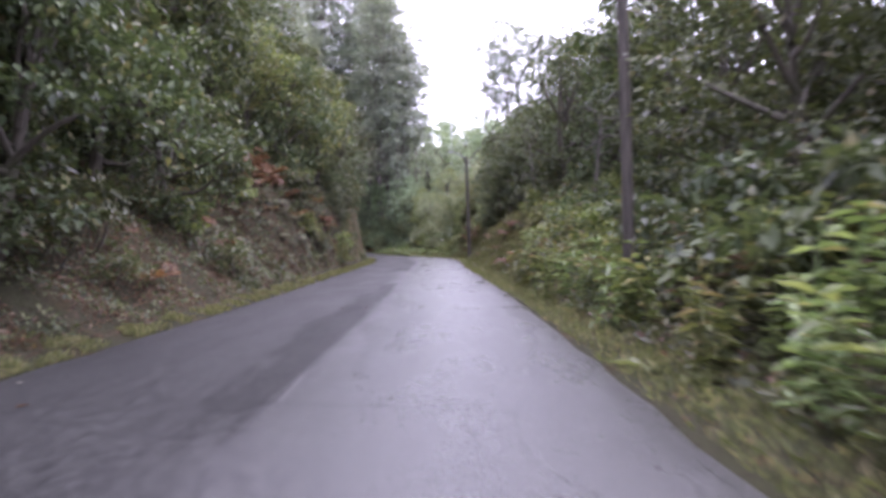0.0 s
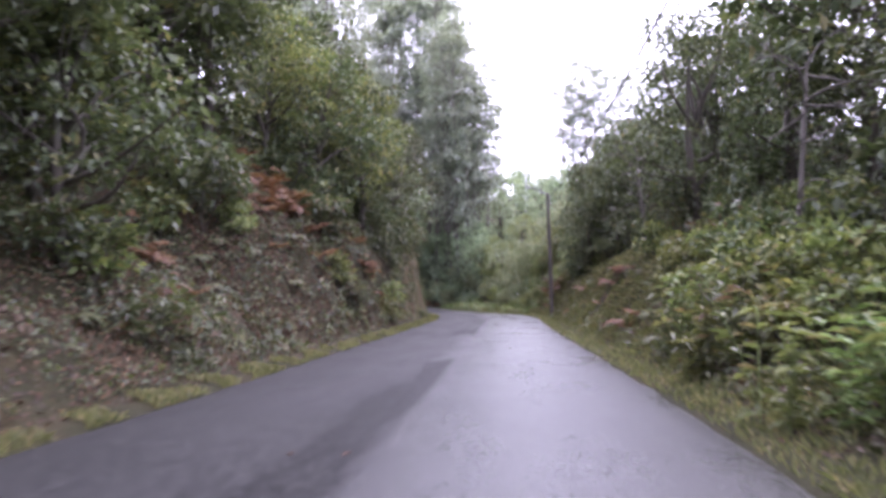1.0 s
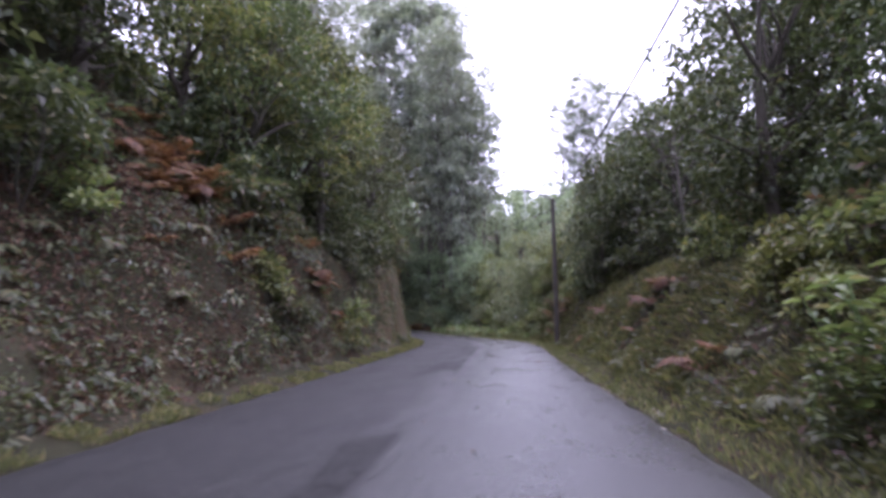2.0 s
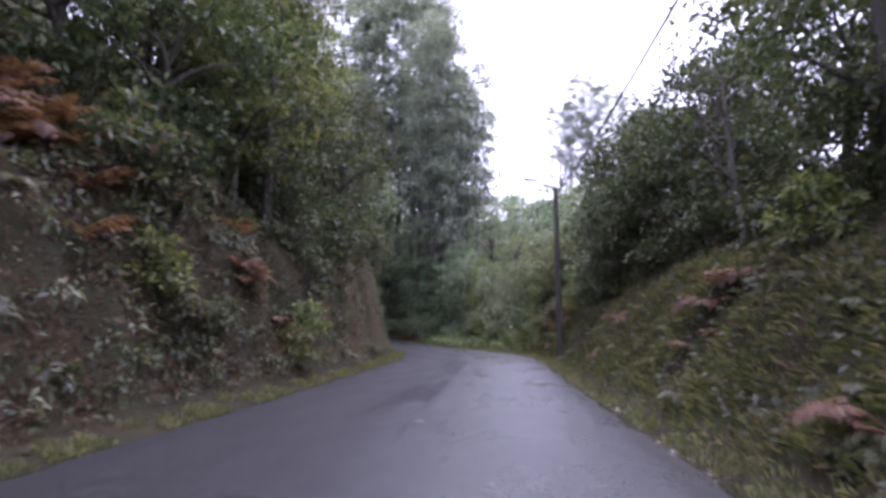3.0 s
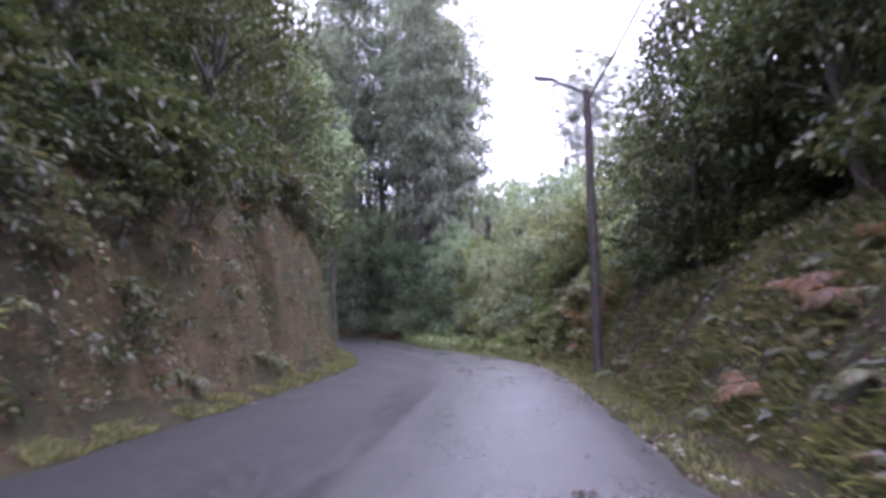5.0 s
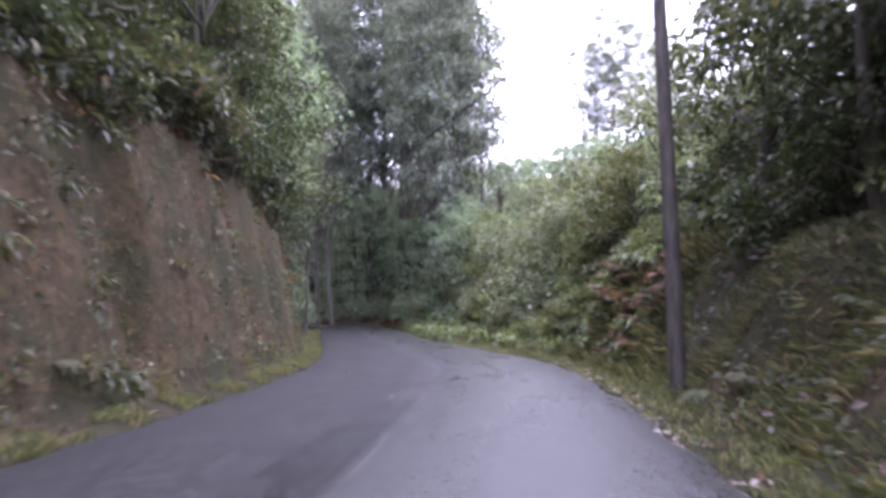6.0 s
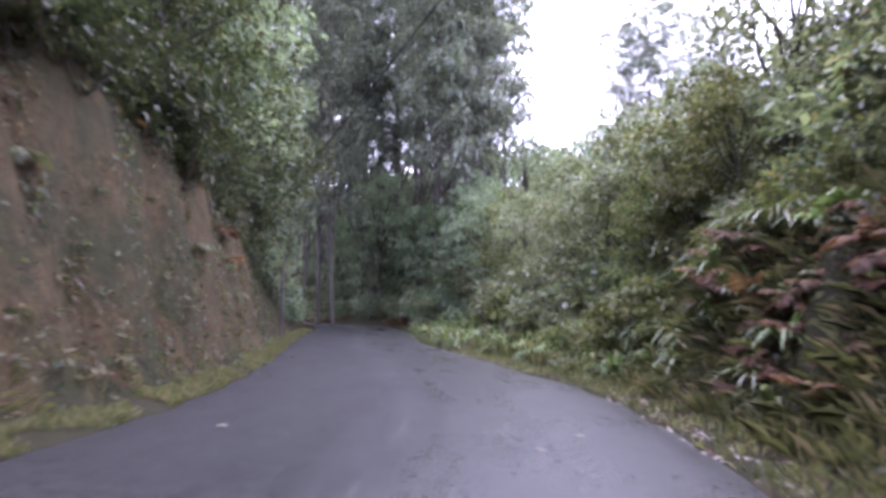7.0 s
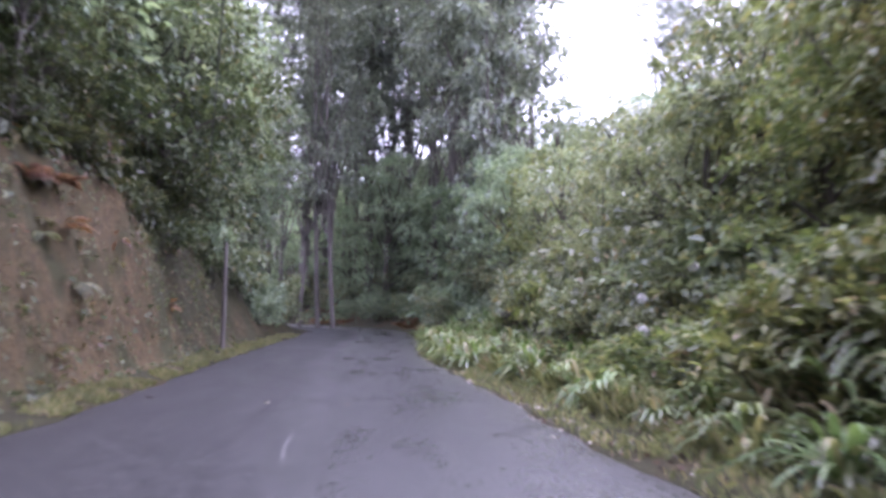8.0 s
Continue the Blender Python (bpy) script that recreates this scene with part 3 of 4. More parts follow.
AIRY = [gum(46, 6.8, 47, 150, 110, 0.45, 1.05), gum(44, 6.2, 48, 140, 110, 0.45, 1.1)]
GIANTS = [gum(44, 4.8, 45, 84, 60, 0.6, 1.25), gum(48, 5.2, 46, 84, 60, 0.6, 1.25)]
SHRUBS = [bush(1.9, 1.3, 51, 0.15, LAUREL), bush(1.5, 1.2, 52, 0.14, IVY), bush(2.3, 1.5, 53, 0.17, LAUREL), bush(1.3, 1.1, 54, 0.14, BRIGHT)]
PALESHRUBS = [bush(2.1, 1.5, 55, 0.17, PALELEAF), bush(1.7, 1.3, 56, 0.15, PALELEAF), bush(1.6, 1.2, 57, 0.15, BRIGHT)]
GREEN_FERNS = [fern_mesh("frond_crown", 1.0, 8, s, FERN) for s in (61, 62)]
BROWN_FERNS = [fern_mesh("frond_crown", 1.1, n, s, BROWN, h) for s, n, h in ((63, 8, 0.75), (64, 6, 1.0), (65, 9, 0.5), (66, 5, 0.85))]
STRAPS = [strap_mesh("leaf_tuft", 0.8, 44, s, STRAP, 0.034) for s in (71, 72)]
LUSH = [broad_plant_mesh("foliage", 1.5, 9, s, m) for s, m in ((81, STRAP), (82, BRIGHT), (83, IVY))]

# ---- the woods ----
def wood(places, kinds, group, label, low, high, kind="broadleaf_tree", rng=rng):
    for x, y in places:
        k = rng.integers(len(kinds))
        planted(kind, label, "tree", group, kinds[k], ("trunk", "crown"), x, y, rng.uniform(low, high), rng.uniform(0, 360))


PATCHES = ((-10.2, 37.8, 1.7, 66, 0.95), (-10.0, 28.5, 1.4, 10, 1.0), (-9.4, 20.5, 1.8, 10, 0.8), (-7.9, 47.2, 0.4, 5, 0.8), (-8.2, 45.0, 0.9, 8, 0.9), (-12.4, 82.0, 0.6, 6, 0.9),
           (4.2, 40.6, 0.9, 7, 1.1), (3.4, 33.0, 0.6, 5, 1.0), (3.9, 50.5, 0.8, 6, 1.0), (3.4, 68.6, 0.6, 22, 0.65), (2.9, 70.6, 0.8, 40, 0.62), (2.6, 73.0, 0.6, 8, 0.9), (-12.4, 124.5, 1.4, 16, 1.3),
           (-14.8, 130.0, 1.5, 16, 1.4), (-28.5, 142.0, 2.2, 18, 1.6), (-23.0, 138.5, 1.6, 12, 1.4))


CLEARINGS = [c[:3] for c in PATCHES] + [(-8.8, 34.6, 1.4), (-9.0, 36.2, 1.2), (-7.6, 43.5, 0.8), (-8.2, 30.5, 1.3), (-7.4, 27.5, 1.0), (2.6, 68.2, 1.2)]


def clear(q):
    """Away from the patches of dead bracken."""
    return np.array([min((p[0] - c[0]) ** 2 + (p[1] - c[1]) ** 2 - (c[2] + 0.7) ** 2 for c in CLEARINGS) > 0 for p in q], bool)


def thinned(q):
    return q[clear(q)]


# dark leafy trees on the slope over the left bank, and the taller ones behind them
wood(thinned(scatter(36, -18, -6, -4, 96, lambda s, d, ry: (s < 0) & (d > np.where((ry > 28) & (ry < 37), 6.2, np.where((ry > 40) & (ry < 60), 3.2, 3.9))) & (d < 7.5), 2.3, rng)), NEAR[:3],
     "trees on the banks", "dense dark-green leafy tree on the roadside bank", 0.75, 1.1)
wood([(-12.2, 27.0), (-10.8, 43.8), (-9.6, 47.5), (-10.8, 53.0), (-12.0, 41.5)], NEAR[3:],
     "trees on the banks", "lighter yellow-green leafy tree on the roadside bank", 0.8, 1.0)
wood(scatter(9, -36, -17, 92, 118, lambda s, d, ry: (s < 0) & (d > 5) & (d < 22), 3.2, rng), TALL,
     "trees on the far slope", "tall leafy green tree inside the bend", 0.85, 1.1)
wood(scatter(14, -28, -9, 2, 100, lambda s, d, ry: (s < 0) & (d > 8.5) & (d < 15), 3.4, rng), TREES,
     "trees on the banks", "tall dark-green leafy tree behind the roadside bank", 1.25, 1.7)
# the right-hand slope
wood(scatter(26, 4, 14, -6, 72, lambda s, d, ry: (s > 0) & (d > np.where(ry < 30, 4.4, np.where(ry < 50, 5.0, 3.8))) & (d < 8.5), 2.6, rng), NEAR[:3],
     "trees on the banks", "dense dark-green leafy tree on the roadside bank", 0.62, 0.9)
wood(scatter(11, 8, 24, 2, 80, lambda s, d, ry: (s > 0) & (d > 9) & (d < 16), 3.6, rng), TREES,
     "trees on the banks", "tall dark-green leafy tree behind the roadside bank", 0.95, 1.25)
wood(scatter(7, 8, 16, 42, 74, lambda s, d, ry: (s > 0) & (d > 7.5) & (d < 12), 3.0, rng), NEAR[:3],
     "trees on the banks", "tall dark-green leafy tree behind the roadside bank", 0.7, 0.88)
wood([(7.6, 56.2), (8.6, 60.4), (7.4, 59.0)], NEAR[:3], "trees on the banks", "dense dark-green leafy tree on the roadside bank", 0.82, 0.88, rng=np.random.default_rng(5))
# outside the bend
wood(scatter(22, -4, 14, 73, 112, lambda s, d, ry: (s > 0) & (d > 5.6) & (d < 12), 2.4, rng), PALETREES + PALETREES + LIGHTER[:1],
     "trees outside the bend", "leafy green tree on the slope outside the bend", 0.55, 0.85)
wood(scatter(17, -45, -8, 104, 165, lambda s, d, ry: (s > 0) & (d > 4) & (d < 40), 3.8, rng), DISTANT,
     "trees on the far slope", "haze-paled green tree on the far slope", 0.7, 1.1)
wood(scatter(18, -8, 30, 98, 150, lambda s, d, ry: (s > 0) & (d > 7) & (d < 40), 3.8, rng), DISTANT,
     "trees on the far slope", "haze-paled green tree on the far slope", 0.55, 0.85)
wood(scatter(15, -40, -14, 84, 128, lambda s, d, ry: (s < 0) & (d > 3.4) & (d < 20), 3.0, rng), DISTANT + TREES[:1],
     "trees on the far slope", "leafy green tree inside the bend", 0.8, 1.2)
wood(thinned(scatter(18, -26, -5, 106, 124, lambda s, d, ry: (s > 0) & (d > 5) & (d < 11), 2.2, rng)), DISTANT,
     "trees on the far slope", "bushy green tree behind the bend", 0.45, 0.75)
wood(scatter(10, -22, -10, 78, 104, lambda s, d, ry: (s < 0) & (d > 3.3) & (d < 5), 1.8, rng), NEAR[:3],
     "trees on the banks", "dark leafy tree hanging over the cut bank", 0.4, 0.55)
wood([(-20.0, 100.5), (-22.5, 104.5), (-18.6, 97.0), (-24.0, 98.5), (-26.5, 104.0), (-17.5, 92.5)], NEAR[:3],
     "trees on the far slope", "dense leafy tree on the inside of the bend", 0.95, 1.25)
wood(scatter(7, -2, 10, 77, 98, lambda s, d, ry: (s > 0) & (d > 5) & (d < 9.5), 2.6, rng), PALETREES + NEAR[:1],
     "trees outside the bend", "darker leafy tree on the slope outside the bend", 0.55, 0.8)
# tall gums
wood(scatter(6, -9.5, -5.0, 116, 134, lambda s, d, ry: (s > 0) & (d > 4), 2.4, rng), GUMS,
     "gum trees", "tall slim gum tree with a pale trunk and grey-green leaves", 1.0, 1.2, "gum_tree")
wood(scatter(9, -20, -9.5, 118, 134, lambda s, d, ry: (s > 0) & (d > 4), 2.6, rng), GIANTS,
     "gum trees", "very tall slim gum tree on the far slope", 0.95, 1.08, "gum_tree")
wood(scatter(10, -40, -18, 122, 142, lambda s, d, ry: (s > 0) & (d > 3) & (d < 16), 3.2, rng), TALL,
     "trees on the far slope", "tall bushy green tree beyond the bend", 0.9, 1.2)
wood(scatter(9, -44, -16, 118, 150, lambda s, d, ry: (s > 0) & (d > 4), 3.0, rng), GIANTS,
     "gum trees", "very tall slim gum tree on the far slope", 0.85, 1.0, "gum_tree")
wood(scatter(15, -36, -13, 62, 112, lambda s, d, ry: (s < 0) & (d > 12) & (d < 24), 3.0, rng), GUMS,
     "gum trees", "tall slim gum tree with a pale trunk and grey-green leaves", 0.85, 1.15, "gum_tree")
wood(scatter(14, -22, -11, 78, 112, lambda s, d, ry: (s < 0) & (d > 4.5) & (d < 10), 2.4, rng), TALL,
     "trees on the banks", "tall leafy tree above the cut bank", 0.75, 1.0)
for x, y, size in ((-22.0, 127.5, 1.15), (-24.2, 129.5, 1.25), (-26.5, 130.5, 1.2), (-29.0, 132.0, 1.3), (-31.5, 134.0, 1.25), (-34.5, 135.0, 1.3)):
    wood([(x, y)], GIANTS, "gum trees", "very tall slim gum tree on the far slope", size * 0.7, size * 0.7, "gum_tree")
for x, y, size in ((12.0, 184.0, 0.60), (14.6, 188.0, 0.68), (17.6, 186.0, 0.75), (20.6, 189.0, 0.70), (24.5, 187.0, 0.62), (29.0, 188.0, 0.60), (34.0, 189.0, 0.58)):
    wood([(x, y)], AIRY, "gum trees", "airy gum tree against the white sky", size, size, "gum_tree")
# the closed wall of trees round the inside of the bend and behind it
wood(scatter(12, -34, -14, 84, 122, lambda s, d, ry: (s < 0) & (d > 4.5) & (d < 9), 3.2, rng), TALL,
     "trees on the far slope", "tall leafy green tree inside the bend", 0.9, 1.2)
wood(scatter(12, -44, -16, 88, 126, lambda s, d, ry: (s < 0) & (d > 8) & (d < 20), 3.4, rng), GIANTS,
     "gum trees", "very tall slim gum tree inside the bend", 0.9, 1.08, "gum_tree")
wood([(-12.6, 139.0), (-16.4, 141.5), (-19.0, 143.0), (-22.0, 146.0), (-25.4, 149.0), (-14.6, 146.5), (-23.0, 141.5), (-25.2, 143.5), (-27.6, 145.5), (-30.0, 147.0)], GIANTS,
     "gum trees", "very tall slim gum tree on the far slope", 1.2, 1.35, "gum_tree", rng=np.random.default_rng(12))
wood(scatter(26, -52, -10, 126, 160, lambda s, d, ry: (s > 0) & (d > 5) & (d < 22), 3.0, rng), DISTANT,
     "trees on the far slope", "bushy green tree behind the bend", 0.6, 1.0)
wood([(4.6, 82.5), (6.6, 79.5), (7.6, 86.0), (3.2, 89.5), (9.2, 82.0), (5.6, 92.0)], PALETREES + LIGHTER, "trees outside the bend",
     "tall leafy green tree on the slope outside the bend", 0.9, 1.1, rng=np.random.default_rng(3))
wood([(2.8, 82.4), (3.6, 80.2), (4.4, 78.2)], LIGHTER, "trees outside the bend", "young yellow-green tree at the edge of the bend", 0.5, 0.6, rng=np.random.default_rng(6))
wood([(7.2, 57.0), (6.6, 61.5), (7.8, 65.5)], NEAR[:3], "trees on the banks", "dense dark-green leafy tree on the roadside bank", 0.95, 1.1, rng=np.random.default_rng(4))
# tall dark trees that close over the start of the road
# those beside and behind the start are out of view, added to block light
wood([(-11.5, 3.0), (-12.0, 9.0), (-11.4, 15.5), (-12.6, 21.0), (-12.2, -4.0), (-11.8, -12.0), (-15.0, 12.0), (-15.5, 5.0), (-15.0, 19.0), (-13.6, 30.5), (-14.2, 34.5), (-15.6, 38.5), (-13.2, 26.0), (-16.5, 32.0)], TREES, "trees on the banks",
     "tall dark-green leafy tree behind the roadside bank", 1.35, 1.7, rng=np.random.default_rng(8))
wood([(11.0, 24.0), (11.0, 31.0), (12.5, 11.0)], TREES, "trees on the banks",
     "tall dark-green leafy tree behind the roadside bank", 1.2, 1.5, rng=np.random.default_rng(9))


# shrubs that clothe the banks
def shrubs(places, low, high, kinds=SHRUBS, rng=rng, far=False):
    pale = kinds is PALESHRUBS
    kind, label, category, group = (("far_bush", "haze-paled green bush on the bank beyond the bend", "bush", "bushes beyond the bend") if far else
                                    ("leafy_bush", "pale grey-green leafy bush outside the bend", "bush", "bushes outside the bend") if pale else
                                    ("bright_shrub", "light yellow-green leafy shrub on the bank", "shrub", "light shrubs on the bank") if kinds is LIGHTSHRUBS else
                                    ("shrub", "wet green leafy shrub on the bank", "shrub", "shrubs on the banks"))
    for x, y in places:
        k = rng.integers(len(kinds))
        planted(kind, label, category, group, kinds[k], ("stem", "foliage"), x, y, rng.uniform(low, high), rng.uniform(0, 360))


LIGHTSHRUBS = SHRUBS[3:] + PALESHRUBS[2:]
FARSHRUBS = [bush(2.2, 1.6, 58, 0.2, HAZED_WOODS), bush(2.8, 1.7, 59, 0.22, PALELEAF)]
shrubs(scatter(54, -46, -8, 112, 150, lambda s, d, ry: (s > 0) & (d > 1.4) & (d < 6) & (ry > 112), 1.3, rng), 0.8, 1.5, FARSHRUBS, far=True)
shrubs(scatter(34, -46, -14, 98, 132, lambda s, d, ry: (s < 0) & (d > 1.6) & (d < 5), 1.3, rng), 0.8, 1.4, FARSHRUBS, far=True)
shrubs(thinned(scatter(80, -14, -5, 4, 60, lambda s, d, ry: (s < 0) & (d > 2.8) & (d < 6.5) & (ry < 58), 1.05, rng)), 0.7, 1.3)
shrubs(thinned(scatter(60, -24, -6, 56, 112, lambda s, d, ry: (s < 0) & (d > 3.0) & (d < 6.5), 1.1, rng)), 0.8, 1.4)
shrubs(thinned(scatter(70, 2, 10, -4, 72, lambda s, d, ry: (s > 0) & (d > np.where(ry < 30, 2.6, np.where(ry < 62, 3.7, 3.0))) & (d < 6.6), 1.1, rng)), 0.7, 1.25)
shrubs(thinned(scatter(70, -16, 8, 70, 122, lambda s, d, ry: (s > 0) & (d > 4.6) & (d < 9), 1.2, rng)), 0.8, 1.5, PALESHRUBS)
shrubs(thinned(scatter(34, -20, -8, 74, 106, lambda s, d, ry: (s < 0) & (d > 3.0) & (d < 4.6), 0.9, rng)), 0.45, 0.8, SHRUBS[:3])
shrubs(thinned(scatter(34, -10, -6, 40, 78, lambda s, d, ry: (s < 0) & (d > np.where(ry < 56, 2.3, 3.2)) & (d < 4.2), 0.9, rng)), 0.45, 0.85, SHRUBS[:3])
shrubs(thinned(scatter(34, -14, -7, 28, 62, lambda s, d, ry: (s < 0) & (d > 3.0) & (d < 6.0), 0.9, rng)), 0.9, 1.4, SHRUBS[:3])
shrubs(thinned(scatter(18, 2, 9, 22, 34, lambda s, d, ry: (s > 0) & (d > 1.8) & (d < 5), 0.9, rng)), 0.7, 1.1, LIGHTSHRUBS)


shrubs(scatter(12, -2, 4, 75, 86, lambda s, d, ry: (s > 0) & (d > 2.2) & (d < 4.0), 0.9, np.random.default_rng(31)), 0.7, 1.1, LIGHTSHRUBS, np.random.default_rng(32))


# small growth hanging on the cut face
def hanging(label, material, places, size, each, leaf):
    at = np.concatenate([places, height(places[:, 0], places[:, 1])[:, None] + 0.05], 1)
    r = rng.uniform(0.5, 1.2, len(at)) * size
    tagged(new("hanging_growth", mesh_of("hanging_growth", *clump_leaves(at, r, each, leaf, 0.45, 0.9), material)), label, "undergrowth", kind="stuff")


hanging("tangled leafy growth hanging on the cut bank", LAUREL, scatter(170, -11, -6, 24, 62, lambda s, d, ry: (s < 0) & (d > 1.8) & (d < 4.6), 0.4, rng), 0.45, 34, 0.2)
hanging("pale wet leaves hanging on the cut bank", PALELEAF, scatter(60, -11, -6, 24, 62, lambda s, d, ry: (s < 0) & (d > 1.8) & (d < 4.2), 0.5, rng), 0.32, 22, 0.18)
hanging("weeds clinging to the bare soil of the cut bank", IVY, scatter(130, -18, -6, 56, 100, lambda s, d, ry: (s < 0) & (d > 1.8) & (d < 3.8), 0.35, rng), 0.22, 20, 0.12)
hanging("dry grass clinging to the bare soil of the cut bank", GRASS, scatter(120, -18, -6, 54, 100, lambda s, d, ry: (s < 0) & (d > 1.7) & (d < 3.8), 0.35, rng), 0.2, 22, 0.16)
hanging("leafy branches hanging over the top of the cut bank", LAUREL,
        thinned(scatter(90, -12, -7, 38, 59, lambda s, d, ry: (s < 0) & (d > 3.0) & (d < 5.4), 0.5, np.random.default_rng(41))), 0.8, 60, 0.24)
hanging("leafy branches hanging over the top of the cut bank", LAUREL, scatter(90, -18, -7, 58, 102, lambda s, d, ry: (s < 0) & (d > 3.2) & (d < 4.6), 0.5, rng), 0.85, 60, 0.26)
hanging("dead brown fronds hanging over the top of the cut bank", BROWN, scatter(16, -18, -7, 56, 100, lambda s, d, ry: (s < 0) & (d > 2.6) & (d < 4.0), 0.9, rng), 0.3, 16, 0.3)
shrubs([(-7.0, 47.4), (-7.3, 48.6), (-9.8, 33.0)], 0.8, 1.0, SHRUBS[3:])
shrubs(scatter(22, -12, -6, 65, 84, lambda s, d, ry: (s < 0) & (d > 3.2) & (d < 4.2), 0.85, rng), 0.6, 1.0, SHRUBS[:1] + SHRUBS[2:3])
shrubs(thinned(scatter(34, -10, 4, 74, 102, lambda s, d, ry: (s > 0) & (d > 4.2) & (d < 6.2), 0.95, rng)), 0.7, 1.1, PALESHRUBS)


def bare_tree(x, y, tall, turn):
    """A dead tree: a leaning pale trunk and bare crooked branches."""
    rng = np.random.default_rng(23)
    ob = thing("dead_tree", "dead tree with pale bare crooked branches", "tree")
    ob.matrix_basis = pose(x, y, height(x, y)[0] - 0.1, 4, 3, turn)
    top = np.array([0.3, 0.2, tall])
    part("trunk", mesh_of("trunk", *limb((0, 0, -0.5), top, 0.10, 0.03, 0.25, rng, 10, 8), GUMBARK, True), ob)
    for k in range(11):
        u = rng.uniform(0.35, 0.98)
        a = rng.uniform(0, 6.28)
        reach = rng.uniform(0.9, 2.2)
        end = top * u + np.array([np.cos(a) * reach, np.sin(a) * reach, rng.uniform(-0.2, 1.0)])
        twig = top * u * 0.4 + end * 0.6
        pieces = [limb(top * u, end, 0.035, 0.008, 0.25, rng, 7, 5)]
        for _ in range(2):
            pieces.append(limb(twig, twig + rng.normal(size=3) * 0.5, 0.014, 0.004, 0.1, rng, 4, 4))
        part("branch", mesh_of("branch", *joined(pieces), GUMBARK, True), ob)


bare_tree(5.6, 26.5, 5.2, 30)
bare_tree(6.4, 46.0, 5.0, 200)
shrubs(scatter(22, -4, 6, 70, 92, lambda s, d, ry: (s > 0) & (d > 3.6) & (d < 5.0), 0.8, rng), 0.5, 0.8, PALESHRUBS)

# lush leafy plants beside the start of the road
for x, y in scatter(70, 2, 8, -2, 29, lambda s, d, ry: (s > 0) & (d > 0.9) & (d < 4.2), 0.62, rng):
    k = rng.integers(len(LUSH))
    planted("lush_plant", "lush bright-green broad-leaved plant beside the road", "plant", "lush roadside plants", LUSH[k], ("foliage", "cane"),
            x, y, rng.uniform(0.7, 1.15), rng.uniform(0, 360))


for x, y in scatter(24, -6, 4, 72, 90, lambda s, d, ry: (s > 0) & (d > 1.7) & (d < 3.6), 0.7, rng):
    k = rng.integers(len(LUSH))
    planted("lush_plant", "lush green broad-leaved plant beside the bend", "plant", "lush roadside plants", LUSH[k], ("foliage", "cane"),
            x, y, rng.uniform(0.45, 0.8), rng.uniform(0, 360))


# ferns: green ones scattered, dead brown ones in patches
def ferns(places, meshes, label, low, high, rng=rng):
    dead = meshes is BROWN_FERNS
    for x, y in places:
        planted("dead_bracken" if dead else "fern", label, "bracken" if dead else "fern", "dead bracken" if dead else "ferns", [meshes[rng.integers(len(meshes))]], ("frond_crown",), x, y, rng.uniform(low, high), rng.uniform(0, 360))


ferns(scatter(80, -12, -5, 0, 95, lambda s, d, ry: (s < 0) & (d > 2.0) & (d < 5.6), 0.7, rng), GREEN_FERNS, "arching green fern on the bank", 0.5, 1.0)
ferns(scatter(56, 2, 7, 24, 76, lambda s, d, ry: (s > 0) & (d > 1.0) & (d < 4), 0.6, rng), GREEN_FERNS, "arching green fern on the bank", 0.5, 0.95)
for cx, cy, r, count, size in PATCHES:
    spots = [(cx + rng.normal() * r * 0.5, cy + rng.normal() * r * 0.65) for _ in range(count)]
    ferns([p for p in spots if across(*p)[1][0] > 1.0], BROWN_FERNS, "dead rust-brown bracken hanging on the bank", 0.4 * size, 1.3 * size)
    ferns([p for p in spots[::4] if across(*p)[1][0] > 1.2], GREEN_FERNS, "half-green fern among the dead bracken", 0.5 * size, 0.9 * size)

# arching strap-leaved plants on the outside of the bend
for x, y in scatter(210, -14, 4, 69, 113, lambda s, d, ry: (s > 0) & (d > np.where(ry < 86, 1.3, 0.6)) & (d < 3.8), 0.42, rng):
    planted("strap_leaved_plant", "tussock of arching green strap leaves beside the bend", "plant", "strap-leaved plants", [STRAPS[rng.integers(2)]], ("leaf_tuft",),
            x, y, rng.uniform(0.8, 1.2) * (1.6 if y > 86 else 1.15), rng.uniform(0, 360))

for x, y in np.concatenate([scatter(60, -5, 4, 72, 92, lambda s, d, ry: (s > 0) & (d > 1.2) & (d < 3.0), 0.42, rng),
                            scatter(60, -14, 0, 90, 113, lambda s, d, ry: (s > 0) & (d > 0.5) & (d < 2.2), 0.42, rng)]):
    planted("strap_leaved_plant", "tussock of arching green strap leaves beside the bend", "plant", "strap-leaved plants", [STRAPS[rng.integers(2)]], ("leaf_tuft",),
            x, y, rng.uniform(1.2, 1.9), rng.uniform(0, 360))


# the woods on the ridge beyond
def far_woods():
    rng = np.random.default_rng(17)
    pieces = []
    q = scatter(85, -70, 60, 138, 235, lambda s, d, ry: (s > 0) & (d > 12), 4.0, rng)
    for (x, y), z in zip(q, height(q[:, 0], q[:, 1])):
        tall = rng.uniform(5, 9)
        k = 13
        a = rng.uniform(0, 2 * np.pi, k)
        r = rng.uniform(0.3, 2.6, k)
        cs = np.stack([x + np.cos(a) * r, y + np.sin(a) * r, z + tall * rng.uniform(-0.05, 0.95, k)], 1)
        pieces.append(clump_leaves(cs, rng.uniform(1.2, 2.0, k), 26, 0.95, 0.5, rng=rng))
    tagged(new("far_woods", mesh_of("far_woods", *joined(pieces), HAZED_WOODS)), "haze-paled green woods on the ridge beyond the bend", "woods", kind="stuff")


far_woods()


